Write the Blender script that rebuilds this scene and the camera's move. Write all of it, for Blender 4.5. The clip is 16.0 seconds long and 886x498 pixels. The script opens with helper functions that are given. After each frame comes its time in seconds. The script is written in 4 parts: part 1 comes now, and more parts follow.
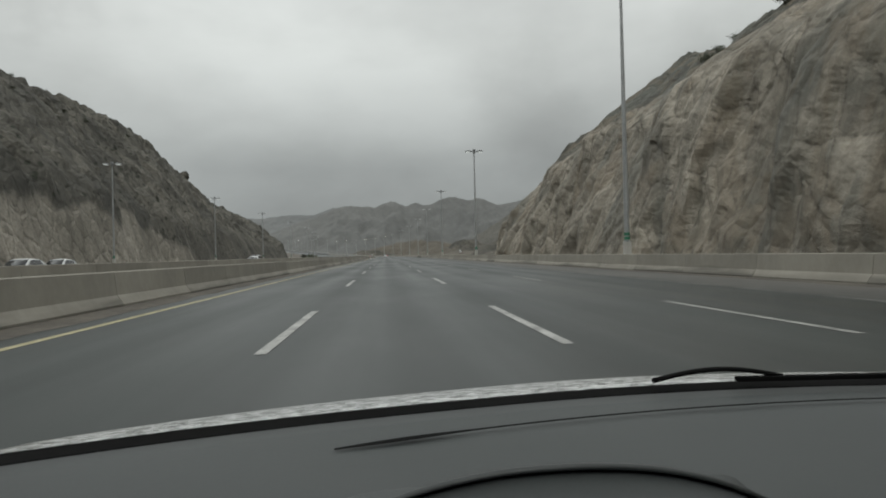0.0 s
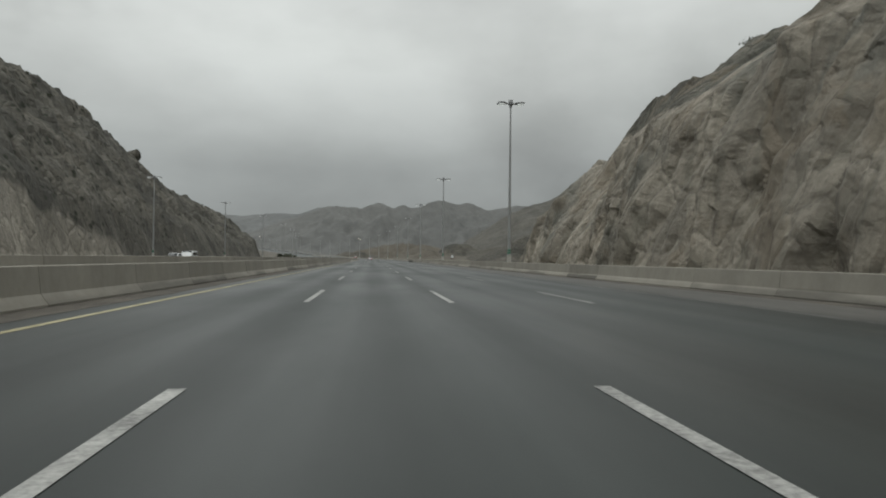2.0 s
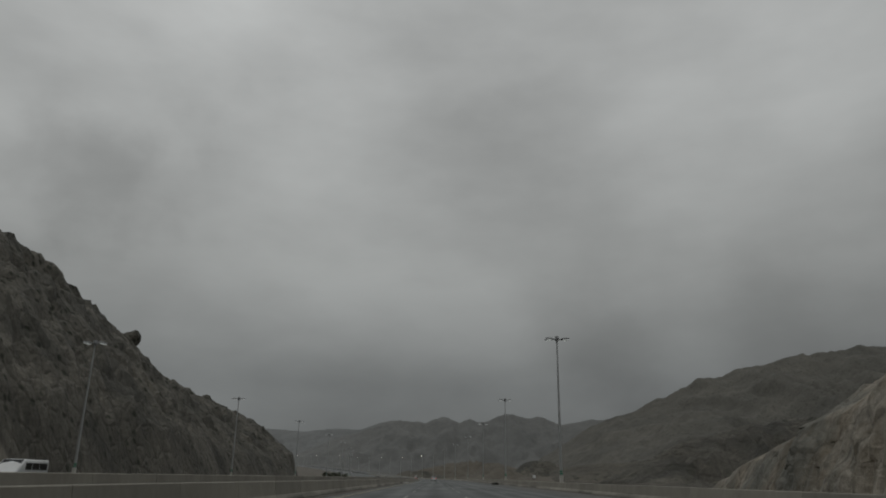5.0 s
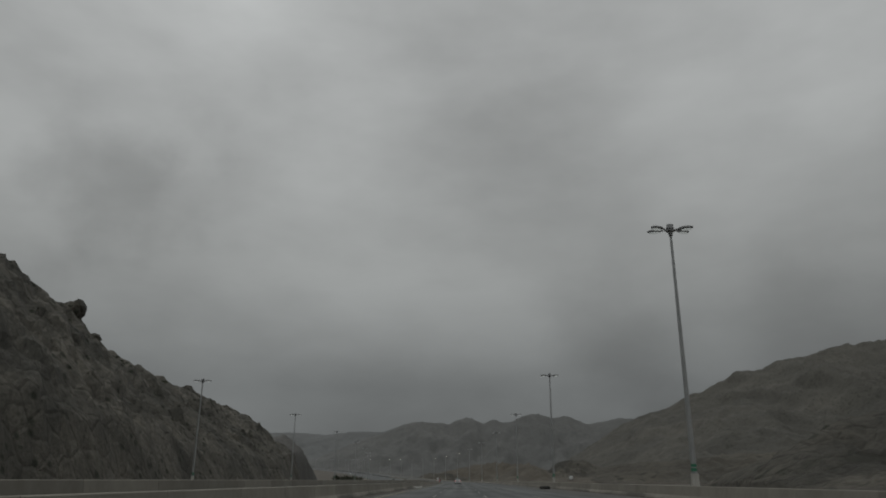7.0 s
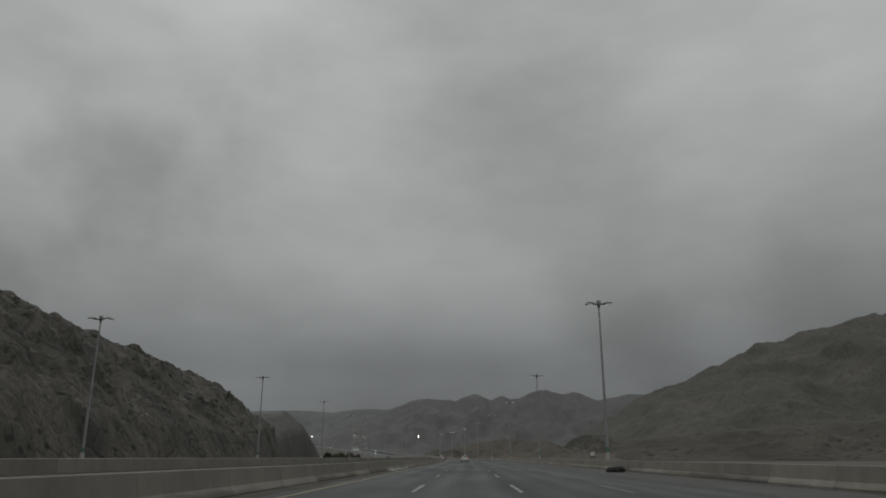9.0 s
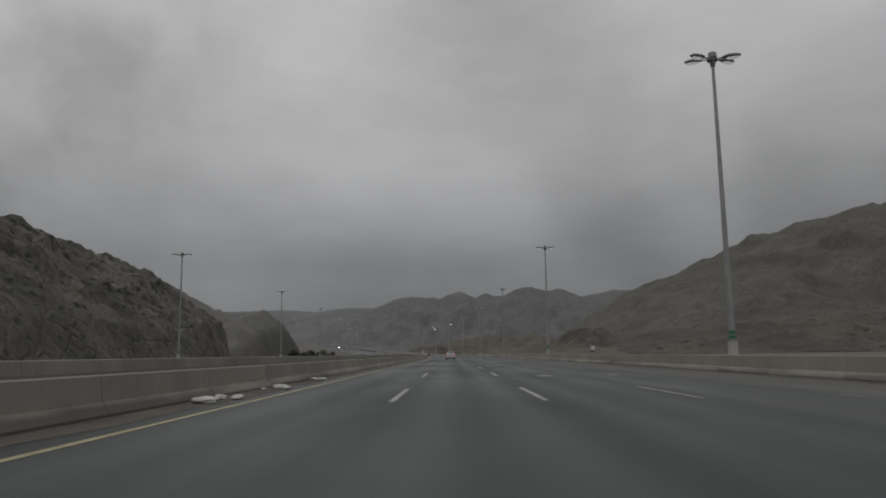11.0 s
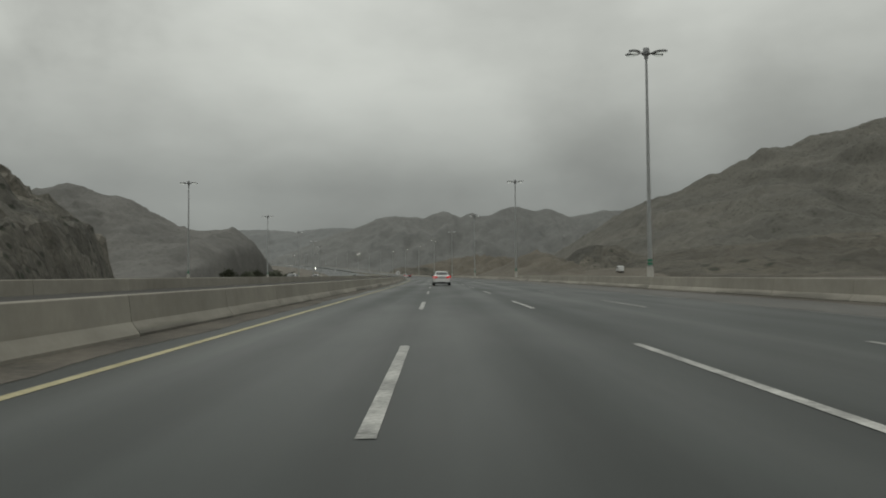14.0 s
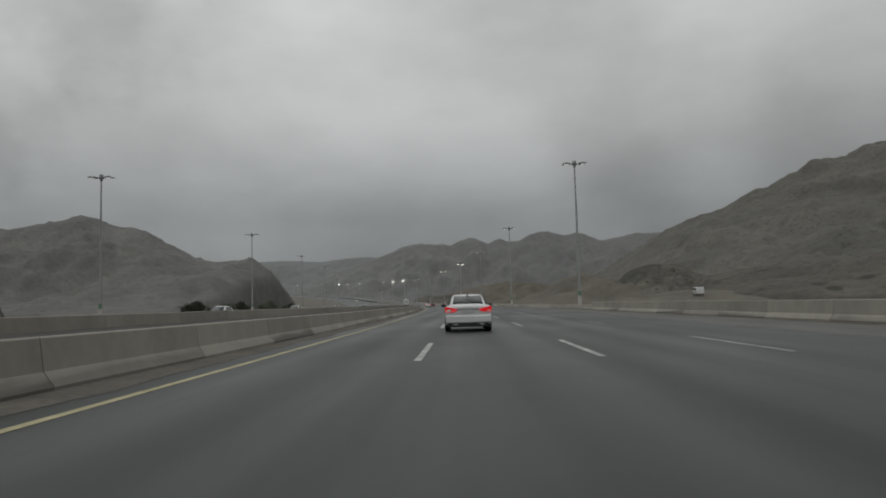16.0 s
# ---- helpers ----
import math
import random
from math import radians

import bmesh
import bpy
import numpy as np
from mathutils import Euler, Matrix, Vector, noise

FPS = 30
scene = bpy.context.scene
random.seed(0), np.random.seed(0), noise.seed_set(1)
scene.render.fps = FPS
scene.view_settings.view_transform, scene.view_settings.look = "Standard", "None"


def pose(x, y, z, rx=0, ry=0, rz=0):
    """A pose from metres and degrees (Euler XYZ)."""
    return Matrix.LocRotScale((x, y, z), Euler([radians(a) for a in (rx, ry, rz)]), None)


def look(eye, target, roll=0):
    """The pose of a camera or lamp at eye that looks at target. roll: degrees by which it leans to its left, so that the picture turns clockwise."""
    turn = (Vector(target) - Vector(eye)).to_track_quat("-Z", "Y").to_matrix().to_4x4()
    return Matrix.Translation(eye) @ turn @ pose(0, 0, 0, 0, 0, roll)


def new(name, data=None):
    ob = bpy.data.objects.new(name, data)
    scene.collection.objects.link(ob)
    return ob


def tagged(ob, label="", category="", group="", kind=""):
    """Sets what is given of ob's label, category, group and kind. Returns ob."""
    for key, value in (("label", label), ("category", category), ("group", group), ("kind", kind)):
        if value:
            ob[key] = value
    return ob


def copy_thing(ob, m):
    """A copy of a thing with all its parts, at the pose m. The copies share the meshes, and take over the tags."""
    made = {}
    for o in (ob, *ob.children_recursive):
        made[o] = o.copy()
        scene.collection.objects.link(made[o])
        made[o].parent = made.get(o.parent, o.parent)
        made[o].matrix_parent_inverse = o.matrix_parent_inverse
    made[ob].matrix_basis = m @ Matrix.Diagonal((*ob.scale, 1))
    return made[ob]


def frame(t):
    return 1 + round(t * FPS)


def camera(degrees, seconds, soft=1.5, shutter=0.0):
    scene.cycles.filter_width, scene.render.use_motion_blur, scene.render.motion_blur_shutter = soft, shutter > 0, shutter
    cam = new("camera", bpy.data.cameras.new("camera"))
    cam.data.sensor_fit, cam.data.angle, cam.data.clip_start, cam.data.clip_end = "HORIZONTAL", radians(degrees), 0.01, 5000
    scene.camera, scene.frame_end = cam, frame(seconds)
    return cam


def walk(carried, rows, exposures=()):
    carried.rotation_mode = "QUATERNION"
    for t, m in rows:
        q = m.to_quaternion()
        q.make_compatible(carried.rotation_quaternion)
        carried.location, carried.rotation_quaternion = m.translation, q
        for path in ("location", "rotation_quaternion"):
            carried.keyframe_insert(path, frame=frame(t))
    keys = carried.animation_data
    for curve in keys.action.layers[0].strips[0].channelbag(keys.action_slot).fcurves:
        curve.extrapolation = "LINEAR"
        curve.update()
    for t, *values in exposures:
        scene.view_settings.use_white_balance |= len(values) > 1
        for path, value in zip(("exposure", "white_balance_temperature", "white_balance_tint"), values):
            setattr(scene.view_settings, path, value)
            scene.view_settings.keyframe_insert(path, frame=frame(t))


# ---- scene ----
# camera in the driver's seat of a moving car; y is the road's heading, x = 0 where it starts in its lane
EYE = 1.12
cam = camera(64.0, 16.0, soft=1.9)
PATH = [                        # seconds, x, y, yaw, pitch, lean
    (0.0, 0.00, 0.00, -4.59, 0.39, -1.41),
    (0.5, 0.00, 11.23, -4.16, 0.94, -0.75),
    (1.0, 0.04, 22.43, -4.41, 1.03, -0.25),
    (1.5, 0.09, 33.58, -5.51, 0.69, 0.06),
    (2.0, 0.11, 44.73, -5.76, 0.77, 0.67),
    (2.5, 0.12, 55.88, -4.87, 1.31, 0.58),
    (3.0, 0.13, 67.05, -4.45, 2.44, -0.99),
    (3.5, 0.18, 78.22, -3.82, 6.19, -0.92),
    (4.0, 0.21, 89.38, -2.15, 11.10, -0.21),
    (4.5, 0.24, 100.52, -1.33, 18.71, 0.69),
    (5.0, 0.26, 111.66, -0.26, 17.89, 0.97),
    (5.5, 0.29, 122.79, 0.49, 17.56, 0.86),
    (6.0, 0.31, 133.92, 0.98, 17.58, 0.64),
    (6.5, 0.34, 145.04, 1.27, 17.79, 0.43),
    (7.0, 0.36, 156.15, 1.42, 18.05, 0.28),
    (7.5, 0.38, 167.23, 1.49, 18.21, 0.15),
    (8.0, 0.40, 178.30, 1.53, 18.12, -0.04),
    (8.5, 0.39, 189.35, 1.73, 17.48, -0.04),
    (9.0, 0.37, 200.39, 1.94, 16.37, 0.05),
    (9.5, 0.32, 211.42, 2.06, 14.85, 0.14),
    (10.0, 0.24, 222.44, 1.97, 12.97, 0.13),
    (10.5, 0.12, 233.46, 1.53, 10.79, -0.12),
    (11.0, -0.03, 244.49, 0.63, 8.39, -0.75),
    (11.5, -0.19, 255.49, -1.47, 0.80, -0.19),
    (12.0, -0.43, 266.47, -1.32, -1.22, -0.37),
    (12.5, -0.65, 277.47, -1.77, 0.12, 0.39),
    (13.0, -0.84, 288.53, -1.75, 0.66, -0.69),
    (13.5, -0.97, 299.65, -1.05, 0.94, -1.24),
    (14.0, -1.00, 310.84, -0.60, 2.07, -0.48),
    (14.5, -0.97, 322.09, -1.14, 2.26, -0.62),
    (15.0, -0.89, 333.36, -0.41, 3.49, -1.69),
    (15.5, -0.75, 344.63, 1.34, 4.93, -2.37),
    (16.0, -0.54, 355.88, 1.58, 4.40, -1.59),
]
walk(cam, [(t, pose(x, y, EYE, 90 + pitch, 0, yaw) @ pose(0, 0, 0, 0, 0, lean)) for t, x, y, yaw, pitch, lean in PATH],
     [(0, 0.33, 6500, 6), (3.2, 0.15, 6500, 6), (4.0, -0.30, 6450, 10), (4.7, -0.74, 6500, 8), (8.2, -0.80, 6450, 8), (10.4, -0.5, 6480, 12), (11.1, -0.45, 6480, 13), (11.7, 0.12, 6500, 8), (12.1, 0.28, 6550, 8), (12.6, 0.22, 6600, 8), (13, 0.12, 6550, 8), (14, 0.03, 6750, 4), (15, 0.0, 6650, 7), (16, -0.12, 6480, 9)])

# ---- world: overcast sky ----
world = bpy.data.worlds.new("overcast")
scene.world = world
world.use_nodes = True
wn, wl = world.node_tree.nodes, world.node_tree.links
wn.clear()
w_out = wn.new("ShaderNodeOutputWorld")
w_bg = wn.new("ShaderNodeBackground")
w_bg.inputs["Strength"].default_value = 1.0
w_co = wn.new("ShaderNodeTexCoord")
w_map = wn.new("ShaderNodeMapping")
w_map.inputs["Scale"].default_value = (1.0, 1.0, 2.1)
w_noise = wn.new("ShaderNodeTexNoise")
w_noise.inputs["Scale"].default_value = 1.5
w_noise.inputs["Detail"].default_value = 6.0
w_noise.inputs["Roughness"].default_value = 0.5
w_sep = wn.new("ShaderNodeSeparateXYZ")
w_grad = wn.new("ShaderNodeValToRGB")
w_grad.color_ramp.elements[0].position = 0.0
w_grad.color_ramp.elements[0].color = (0.22, 0.23, 0.23, 1)
w_grad.color_ramp.elements[1].position = 0.55
w_grad.color_ramp.elements[1].color = (0.67, 0.68, 0.68, 1)
e = w_grad.color_ramp.elements.new(0.12)
e.color = (0.25, 0.26, 0.262, 1)
e = w_grad.color_ramp.elements.new(0.28)
e.color = (0.445, 0.455, 0.452, 1)
w_cl = wn.new("ShaderNodeMapRange")
w_cl.inputs["From Min"].default_value = 0.3
w_cl.inputs["From Max"].default_value = 0.7
w_cl.inputs["To Min"].default_value = 0.56
w_cl.inputs["To Max"].default_value = 1.28
w_mul = wn.new("ShaderNodeMix")
w_mul.data_type, w_mul.blend_type = "RGBA", "MULTIPLY"
w_mul.inputs["Factor"].default_value = 1.0
wl.new(w_co.outputs["Generated"], w_sep.inputs[0])
wl.new(w_co.outputs["Generated"], w_map.inputs[0])
wl.new(w_map.outputs[0], w_noise.inputs["Vector"])
wl.new(w_sep.outputs["Z"], w_grad.inputs[0])
wl.new(w_noise.outputs["Fac"], w_cl.inputs["Value"])
wl.new(w_grad.outputs[0], w_mul.inputs["A"])
wl.new(w_cl.outputs[0], w_mul.inputs["B"])
w_side = wn.new("ShaderNodeMapRange")
for k, v in (("From Min", -0.7), ("From Max", 0.7), ("To Min", 1.2), ("To Max", 0.85)):
    w_side.inputs[k].default_value = v
wl.new(w_sep.outputs["X"], w_side.inputs["Value"])
w_tilt = wn.new("ShaderNodeMix")
w_tilt.data_type, w_tilt.blend_type = "RGBA", "MULTIPLY"
w_tilt.inputs["Factor"].default_value = 1.0
wl.new(w_mul.outputs["Result"], w_tilt.inputs["A"])
wl.new(w_side.outputs[0], w_tilt.inputs["B"])
# darker rags of cloud, with a torn outline
w_last = w_tilt.outputs["Result"]
w_warp = wn.new("ShaderNodeTexNoise")
w_warp.inputs["Scale"].default_value, w_warp.inputs["Detail"].default_value = 9.0, 5.0
wl.new(w_co.outputs["Generated"], w_warp.inputs["Vector"])
for az, el, reach, low in ((-27, 21, 0.12, 0.76), (-34, 12, 0.10, 0.80), (-22, 27, 0.08, 0.88), (12, 10, 0.15, 0.84), (27, 11, 0.14, 0.86)):
    w_d = wn.new("ShaderNodeVectorMath")
    w_d.operation = "DISTANCE"
    w_d.inputs[1].default_value = (math.sin(radians(az)) * math.cos(radians(el)), math.cos(radians(az)) * math.cos(radians(el)), math.sin(radians(el)))
    wl.new(w_co.outputs["Generated"], w_d.inputs[0])
    w_torn = wn.new("ShaderNodeMath")
    w_torn.operation = "MULTIPLY_ADD"
    wl.new(w_warp.outputs["Fac"], w_torn.inputs[0])
    w_torn.inputs[1].default_value = 0.22
    wl.new(w_d.outputs["Value"], w_torn.inputs[2])
    w_r = wn.new("ShaderNodeMapRange")
    w_r.interpolation_type = "SMOOTHSTEP"
    for k, v in (("From Min", 0.10), ("From Max", 0.12 + reach), ("To Min", low), ("To Max", 1.0)):
        w_r.inputs[k].default_value = v
    wl.new(w_torn.outputs[0], w_r.inputs["Value"])
    w_m = wn.new("ShaderNodeMix")
    w_m.data_type, w_m.blend_type = "RGBA", "MULTIPLY"
    w_m.inputs["Factor"].default_value = 1.0
    wl.new(w_last, w_m.inputs["A"])
    wl.new(w_r.outputs[0], w_m.inputs["B"])
    w_last = w_m.outputs["Result"]
wl.new(w_last, w_bg.inputs["Color"])
wl.new(w_bg.outputs[0], w_out.inputs[0])

sun_data = bpy.data.lights.new("sun", "SUN")
sun_data.energy, sun_data.angle, sun_data.color = 0.6, radians(40), (1.0, 0.98, 0.95)
sun = new("sun", sun_data)
sun.matrix_world = look((0, 0, 300), (40, 90, 0))


# ---- materials ----
def material(name, low, high, scale, rough=0.85, bump=0.3, bump_scale=None, metal=0.0, stretch=(1, 1, 1), fine=None, spec=0.5):
    """Two scales of colour variation between low and high, with bump, in object metres."""
    m = bpy.data.materials.new(name)
    m.use_nodes = True
    n, l = m.node_tree.nodes, m.node_tree.links
    b = n["Principled BSDF"]
    b.inputs["Roughness"].default_value, b.inputs["Metallic"].default_value = rough, metal
    b.inputs["Specular IOR Level"].default_value = spec
    co = n.new("ShaderNodeTexCoord")
    mp = n.new("ShaderNodeMapping")
    mp.inputs["Scale"].default_value = stretch
    l.new(co.outputs["Object"], mp.inputs[0])
    big, small = n.new("ShaderNodeTexNoise"), n.new("ShaderNodeTexNoise")
    big.inputs["Scale"].default_value, big.inputs["Detail"].default_value = scale, 5
    small.inputs["Scale"].default_value, small.inputs["Detail"].default_value = fine or scale * 9, 6
    small.inputs["Roughness"].default_value = 0.65
    l.new(mp.outputs[0], big.inputs["Vector"])
    l.new(mp.outputs[0], small.inputs["Vector"])
    mix = n.new("ShaderNodeMath")
    mix.operation = "ADD"
    l.new(big.outputs["Fac"], mix.inputs[0])
    l.new(small.outputs["Fac"], mix.inputs[1])
    ramp = n.new("ShaderNodeMapRange")
    ramp.inputs["From Min"].default_value, ramp.inputs["From Max"].default_value = 0.75, 1.25
    l.new(mix.outputs[0], ramp.inputs["Value"])
    col = n.new("ShaderNodeMix")
    col.data_type = "RGBA"
    col.inputs["A"].default_value, col.inputs["B"].default_value = (*low, 1), (*high, 1)
    l.new(ramp.outputs[0], col.inputs["Factor"])
    l.new(col.outputs["Result"], b.inputs["Base Color"])
    if bump:
        bp = n.new("ShaderNodeBump")
        bp.inputs["Strength"].default_value, bp.inputs["Distance"].default_value = bump, bump_scale or 0.05
        l.new(small.outputs["Fac"], bp.inputs["Height"])
        l.new(bp.outputs[0], b.inputs["Normal"])
    return m


def asphalt():
    """Wet asphalt: grain, wheel tracks in each lane, patches and long stains along the road."""
    m = material("wet_asphalt", (0.0150, 0.0195, 0.0180), (0.0235, 0.0305, 0.0285), 0.30, rough=0.4, bump=0.12, bump_scale=0.008, stretch=(1, 0.09, 1), fine=2.2, spec=0.32)
    n, l = m.node_tree.nodes, m.node_tree.links
    b, co = n["Principled BSDF"], n["Texture Coordinate"]

    def calc(op, a, c, d=None):
        x = n.new("ShaderNodeMath")
        x.operation = op
        for i, v in enumerate((a, c, d)):
            if v is None:
                continue
            if isinstance(v, (int, float)):
                x.inputs[i].default_value = v
            else:
                l.new(v, x.inputs[i])
        return x.outputs[0]

    def cloud(scale, detail):
        mp = n.new("ShaderNodeMapping")
        mp.inputs["Scale"].default_value = scale
        l.new(co.outputs["Object"], mp.inputs[0])
        t = n.new("ShaderNodeTexNoise")
        t.inputs["Scale"].default_value, t.inputs["Detail"].default_value = 1.0, detail
        l.new(mp.outputs[0], t.inputs["Vector"])
        return t.outputs["Fac"]

    sep = n.new("ShaderNodeSeparateXYZ")
    l.new(co.outputs["Object"], sep.inputs[0])
    wander = calc("MULTIPLY_ADD", cloud((0.05, 0.02, 1), 2), 0.9, sep.outputs["X"])
    wave = calc("COSINE", calc("MULTIPLY", calc("SUBTRACT", wander, 0.79), math.tau * 2 / 3.65), 0.0)   # -1 in the wheel tracks, 1 between them
    long_, spots = cloud((0.55, 0.010, 1), 4), cloud((0.22, 0.06, 1), 6)
    rough = calc("MULTIPLY_ADD", calc("SUBTRACT", long_, 0.5), 0.30, 0.42)
    rough = calc("MULTIPLY_ADD", calc("SUBTRACT", spots, 0.5), 0.40, rough)
    rough = calc("MULTIPLY_ADD", wave, 0.028, rough)
    l.new(rough, b.inputs["Roughness"])
    # painted into the colour: oil-dark lane middles with reflection, paler sheen in wheel tracks
    shade = calc("MULTIPLY_ADD", wave, -0.10, calc("MULTIPLY_ADD", calc("SUBTRACT", spots, 0.5), 0.9, 1.0))
    tone = n.new("ShaderNodeMix")
    tone.data_type, tone.blend_type = "RGBA", "MULTIPLY"
    tone.inputs["Factor"].default_value = 1.0
    l.new(b.inputs["Base Color"].links[0].from_socket, tone.inputs["A"])
    l.new(shade, tone.inputs["B"])
    l.new(tone.outputs["Result"], b.inputs["Base Color"])
    grain = n.new("ShaderNodeTexNoise")
    grain.inputs["Scale"].default_value, grain.inputs["Detail"].default_value = 60.0, 2
    l.new(co.outputs["Object"], grain.inputs["Vector"])
    l.new(grain.outputs["Fac"], n["Bump"].inputs["Height"])
    return m


def rock(name, low, high, crack, scale, stain=(0.10, 0.11, 0.09), relief=0.5, cracks=1.0, second=None, streaks=0.75, patch=0.6, shrubs=None, mottle=0.35, zones=None):
    """Fractured rock: broad tone, blocks with their own tone, dark cracks, streaks running down."""
    m = bpy.data.materials.new(name)
    m.use_nodes = True
    n, l = m.node_tree.nodes, m.node_tree.links
    b = n["Principled BSDF"]
    b.inputs["Roughness"].default_value = 0.92
    co = n.new("ShaderNodeTexCoord")

    def tex(kind, sc, stretch=(1, 1, 1), **kw):
        mp = n.new("ShaderNodeMapping")
        mp.inputs["Scale"].default_value = stretch
        l.new(co.outputs["Object"], mp.inputs[0])
        t = n.new(kind)
        t.inputs["Scale"].default_value = sc
        for k, v in kw.items():
            t.inputs[k].default_value = v
        l.new(mp.outputs[0], t.inputs["Vector"])
        return t

    def mixed(fac, a, c, blend="MIX"):
        x = n.new("ShaderNodeMix")
        x.data_type, x.blend_type = "RGBA", blend
        l.new(fac, x.inputs["Factor"])
        if isinstance(a, tuple):
            x.inputs["A"].default_value = (*a, 1)
        else:
            l.new(a, x.inputs["A"])
        if isinstance(c, tuple):
            x.inputs["B"].default_value = (*c, 1)
        else:
            l.new(c, x.inputs["B"])
        return x.outputs["Result"]

    def ramp(v, a, c, lo=0.0, hi=1.0):
        r = n.new("ShaderNodeMapRange")
        for k, val in (("From Min", a), ("From Max", c), ("To Min", lo), ("To Max", hi)):
            r.inputs[k].default_value = val
        l.new(v, r.inputs["Value"])
        return r.outputs[0]

    broad = tex("ShaderNodeTexNoise", scale * 0.25, Detail=5.0)
    fine = tex("ShaderNodeTexNoise", scale * 5, Detail=8.0, Roughness=0.7)
    block = tex("ShaderNodeTexVoronoi", scale * 1.3, (1, 1, 0.7))
    sep = n.new("ShaderNodeSeparateColor")
    l.new(block.outputs["Color"], sep.inputs[0])
    edge = tex("ShaderNodeTexVoronoi", scale * 1.1, (1, 1, 0.6))
    edge.feature = "DISTANCE_TO_EDGE"
    streak = tex("ShaderNodeTexNoise", scale * 1.6, (1, 1, 0.18), Detail=4.0)
    col = mixed(ramp(broad.outputs["Fac"], 0.35, 0.65), low, high)
    dark = tuple(c * 0.45 for c in low)
    if second:                   # another kind of rock where the mesh's "kind" layer says so
        kind = n.new("ShaderNodeAttribute")
        kind.attribute_name = "kind"
        other = mixed(ramp(broad.outputs["Fac"], 0.35, 0.65), second[0], second[1])
        sharp = n.new("ShaderNodeMath")
        sharp.operation = "MULTIPLY_ADD"
        l.new(fine.outputs["Fac"], sharp.inputs[0])
        sharp.inputs[1].default_value = 0.9
        l.new(kind.outputs["Fac"], sharp.inputs[2])
        share = ramp(sharp.outputs[0], 0.80, 1.10)
        col = mixed(share, col, other)
        stain = mixed(share, stain, second[2])
        dark = mixed(share, dark, tuple(c * 0.45 for c in second[0]))
    tone = n.new("ShaderNodeMix")
    tone.data_type, tone.blend_type = "RGBA", "OVERLAY"
    tone.inputs["Factor"].default_value = mottle
    l.new(col, tone.inputs["A"])
    gr = n.new("ShaderNodeCombineColor")
    for k in range(3):
        l.new(ramp(sep.outputs[0], 0, 1, 0.2, 0.8), gr.inputs[k])
    l.new(gr.outputs[0], tone.inputs["B"])
    col = mixed(ramp(streak.outputs["Fac"], 0.52, 0.68, 0, streaks), tone.outputs["Result"], stain)
    col = mixed(ramp(fine.outputs["Fac"], 0.42, 0.68, 0, patch), col, dark)
    if zones:                    # wide seams of another colour that run down the face, and rusty ones between
        for off, (sc, most, tint) in enumerate(zones):
            zone = tex("ShaderNodeTexNoise", sc, (1, 1, 0.30 + 0.25 * off), Detail=5.0, Roughness=0.6, Distortion=0.6 + off)
            col = mixed(ramp(zone.outputs["Fac"], 0.50, 0.60, 0, most), col, tint)
    if shrubs:                   # low scrub: small dark tufts, thicker in some places than in others
        tuft = tex("ShaderNodeTexVoronoi", shrubs[0])
        cell = n.new("ShaderNodeSeparateColor")
        l.new(tuft.outputs["Color"], cell.inputs[0])
        grove = tex("ShaderNodeTexNoise", shrubs[0] * 0.07, Detail=3.0)
        thick = n.new("ShaderNodeMath")
        thick.operation = "ADD"
        l.new(ramp(grove.outputs["Fac"], 0.38, 0.62, -0.45, 0.42), thick.inputs[0])
        l.new(cell.outputs[0], thick.inputs[1])
        dot = n.new("ShaderNodeMath")
        dot.operation = "MULTIPLY"
        l.new(ramp(tuft.outputs["Distance"], 0.22, 0.42, shrubs[1], 0.0), dot.inputs[0])
        l.new(ramp(thick.outputs[0], 0.45, 0.6), dot.inputs[1])
        where = dot.outputs[0]
        if second:
            rest = n.new("ShaderNodeMath")
            rest.operation = "MULTIPLY"
            l.new(ramp(share, 0, 1, 1, 0), rest.inputs[0])
            l.new(where, rest.inputs[1])
            where = rest.outputs[0]
        col = mixed(where, col, shrubs[2])
    wob = n.new("ShaderNodeMath")
    wob.operation = "MULTIPLY"
    l.new(ramp(edge.outputs["Distance"], 0.0, 0.05, cracks, 0.0), wob.inputs[0])
    l.new(ramp(fine.outputs["Fac"], 0.4, 0.6), wob.inputs[1])
    col = mixed(wob.outputs[0], col, crack)
    l.new(col, b.inputs["Base Color"])
    h = n.new("ShaderNodeMath")
    h.operation = "MULTIPLY_ADD"
    l.new(fine.outputs["Fac"], h.inputs[0])
    h.inputs[1].default_value = 0.8
    l.new(ramp(edge.outputs["Distance"], 0, 0.12, 0, cracks), h.inputs[2])
    bp = n.new("ShaderNodeBump")
    bp.inputs["Strength"].default_value, bp.inputs["Distance"].default_value = 0.9, relief
    l.new(h.outputs[0], bp.inputs["Height"])
    l.new(bp.outputs[0], b.inputs["Normal"])
    return m


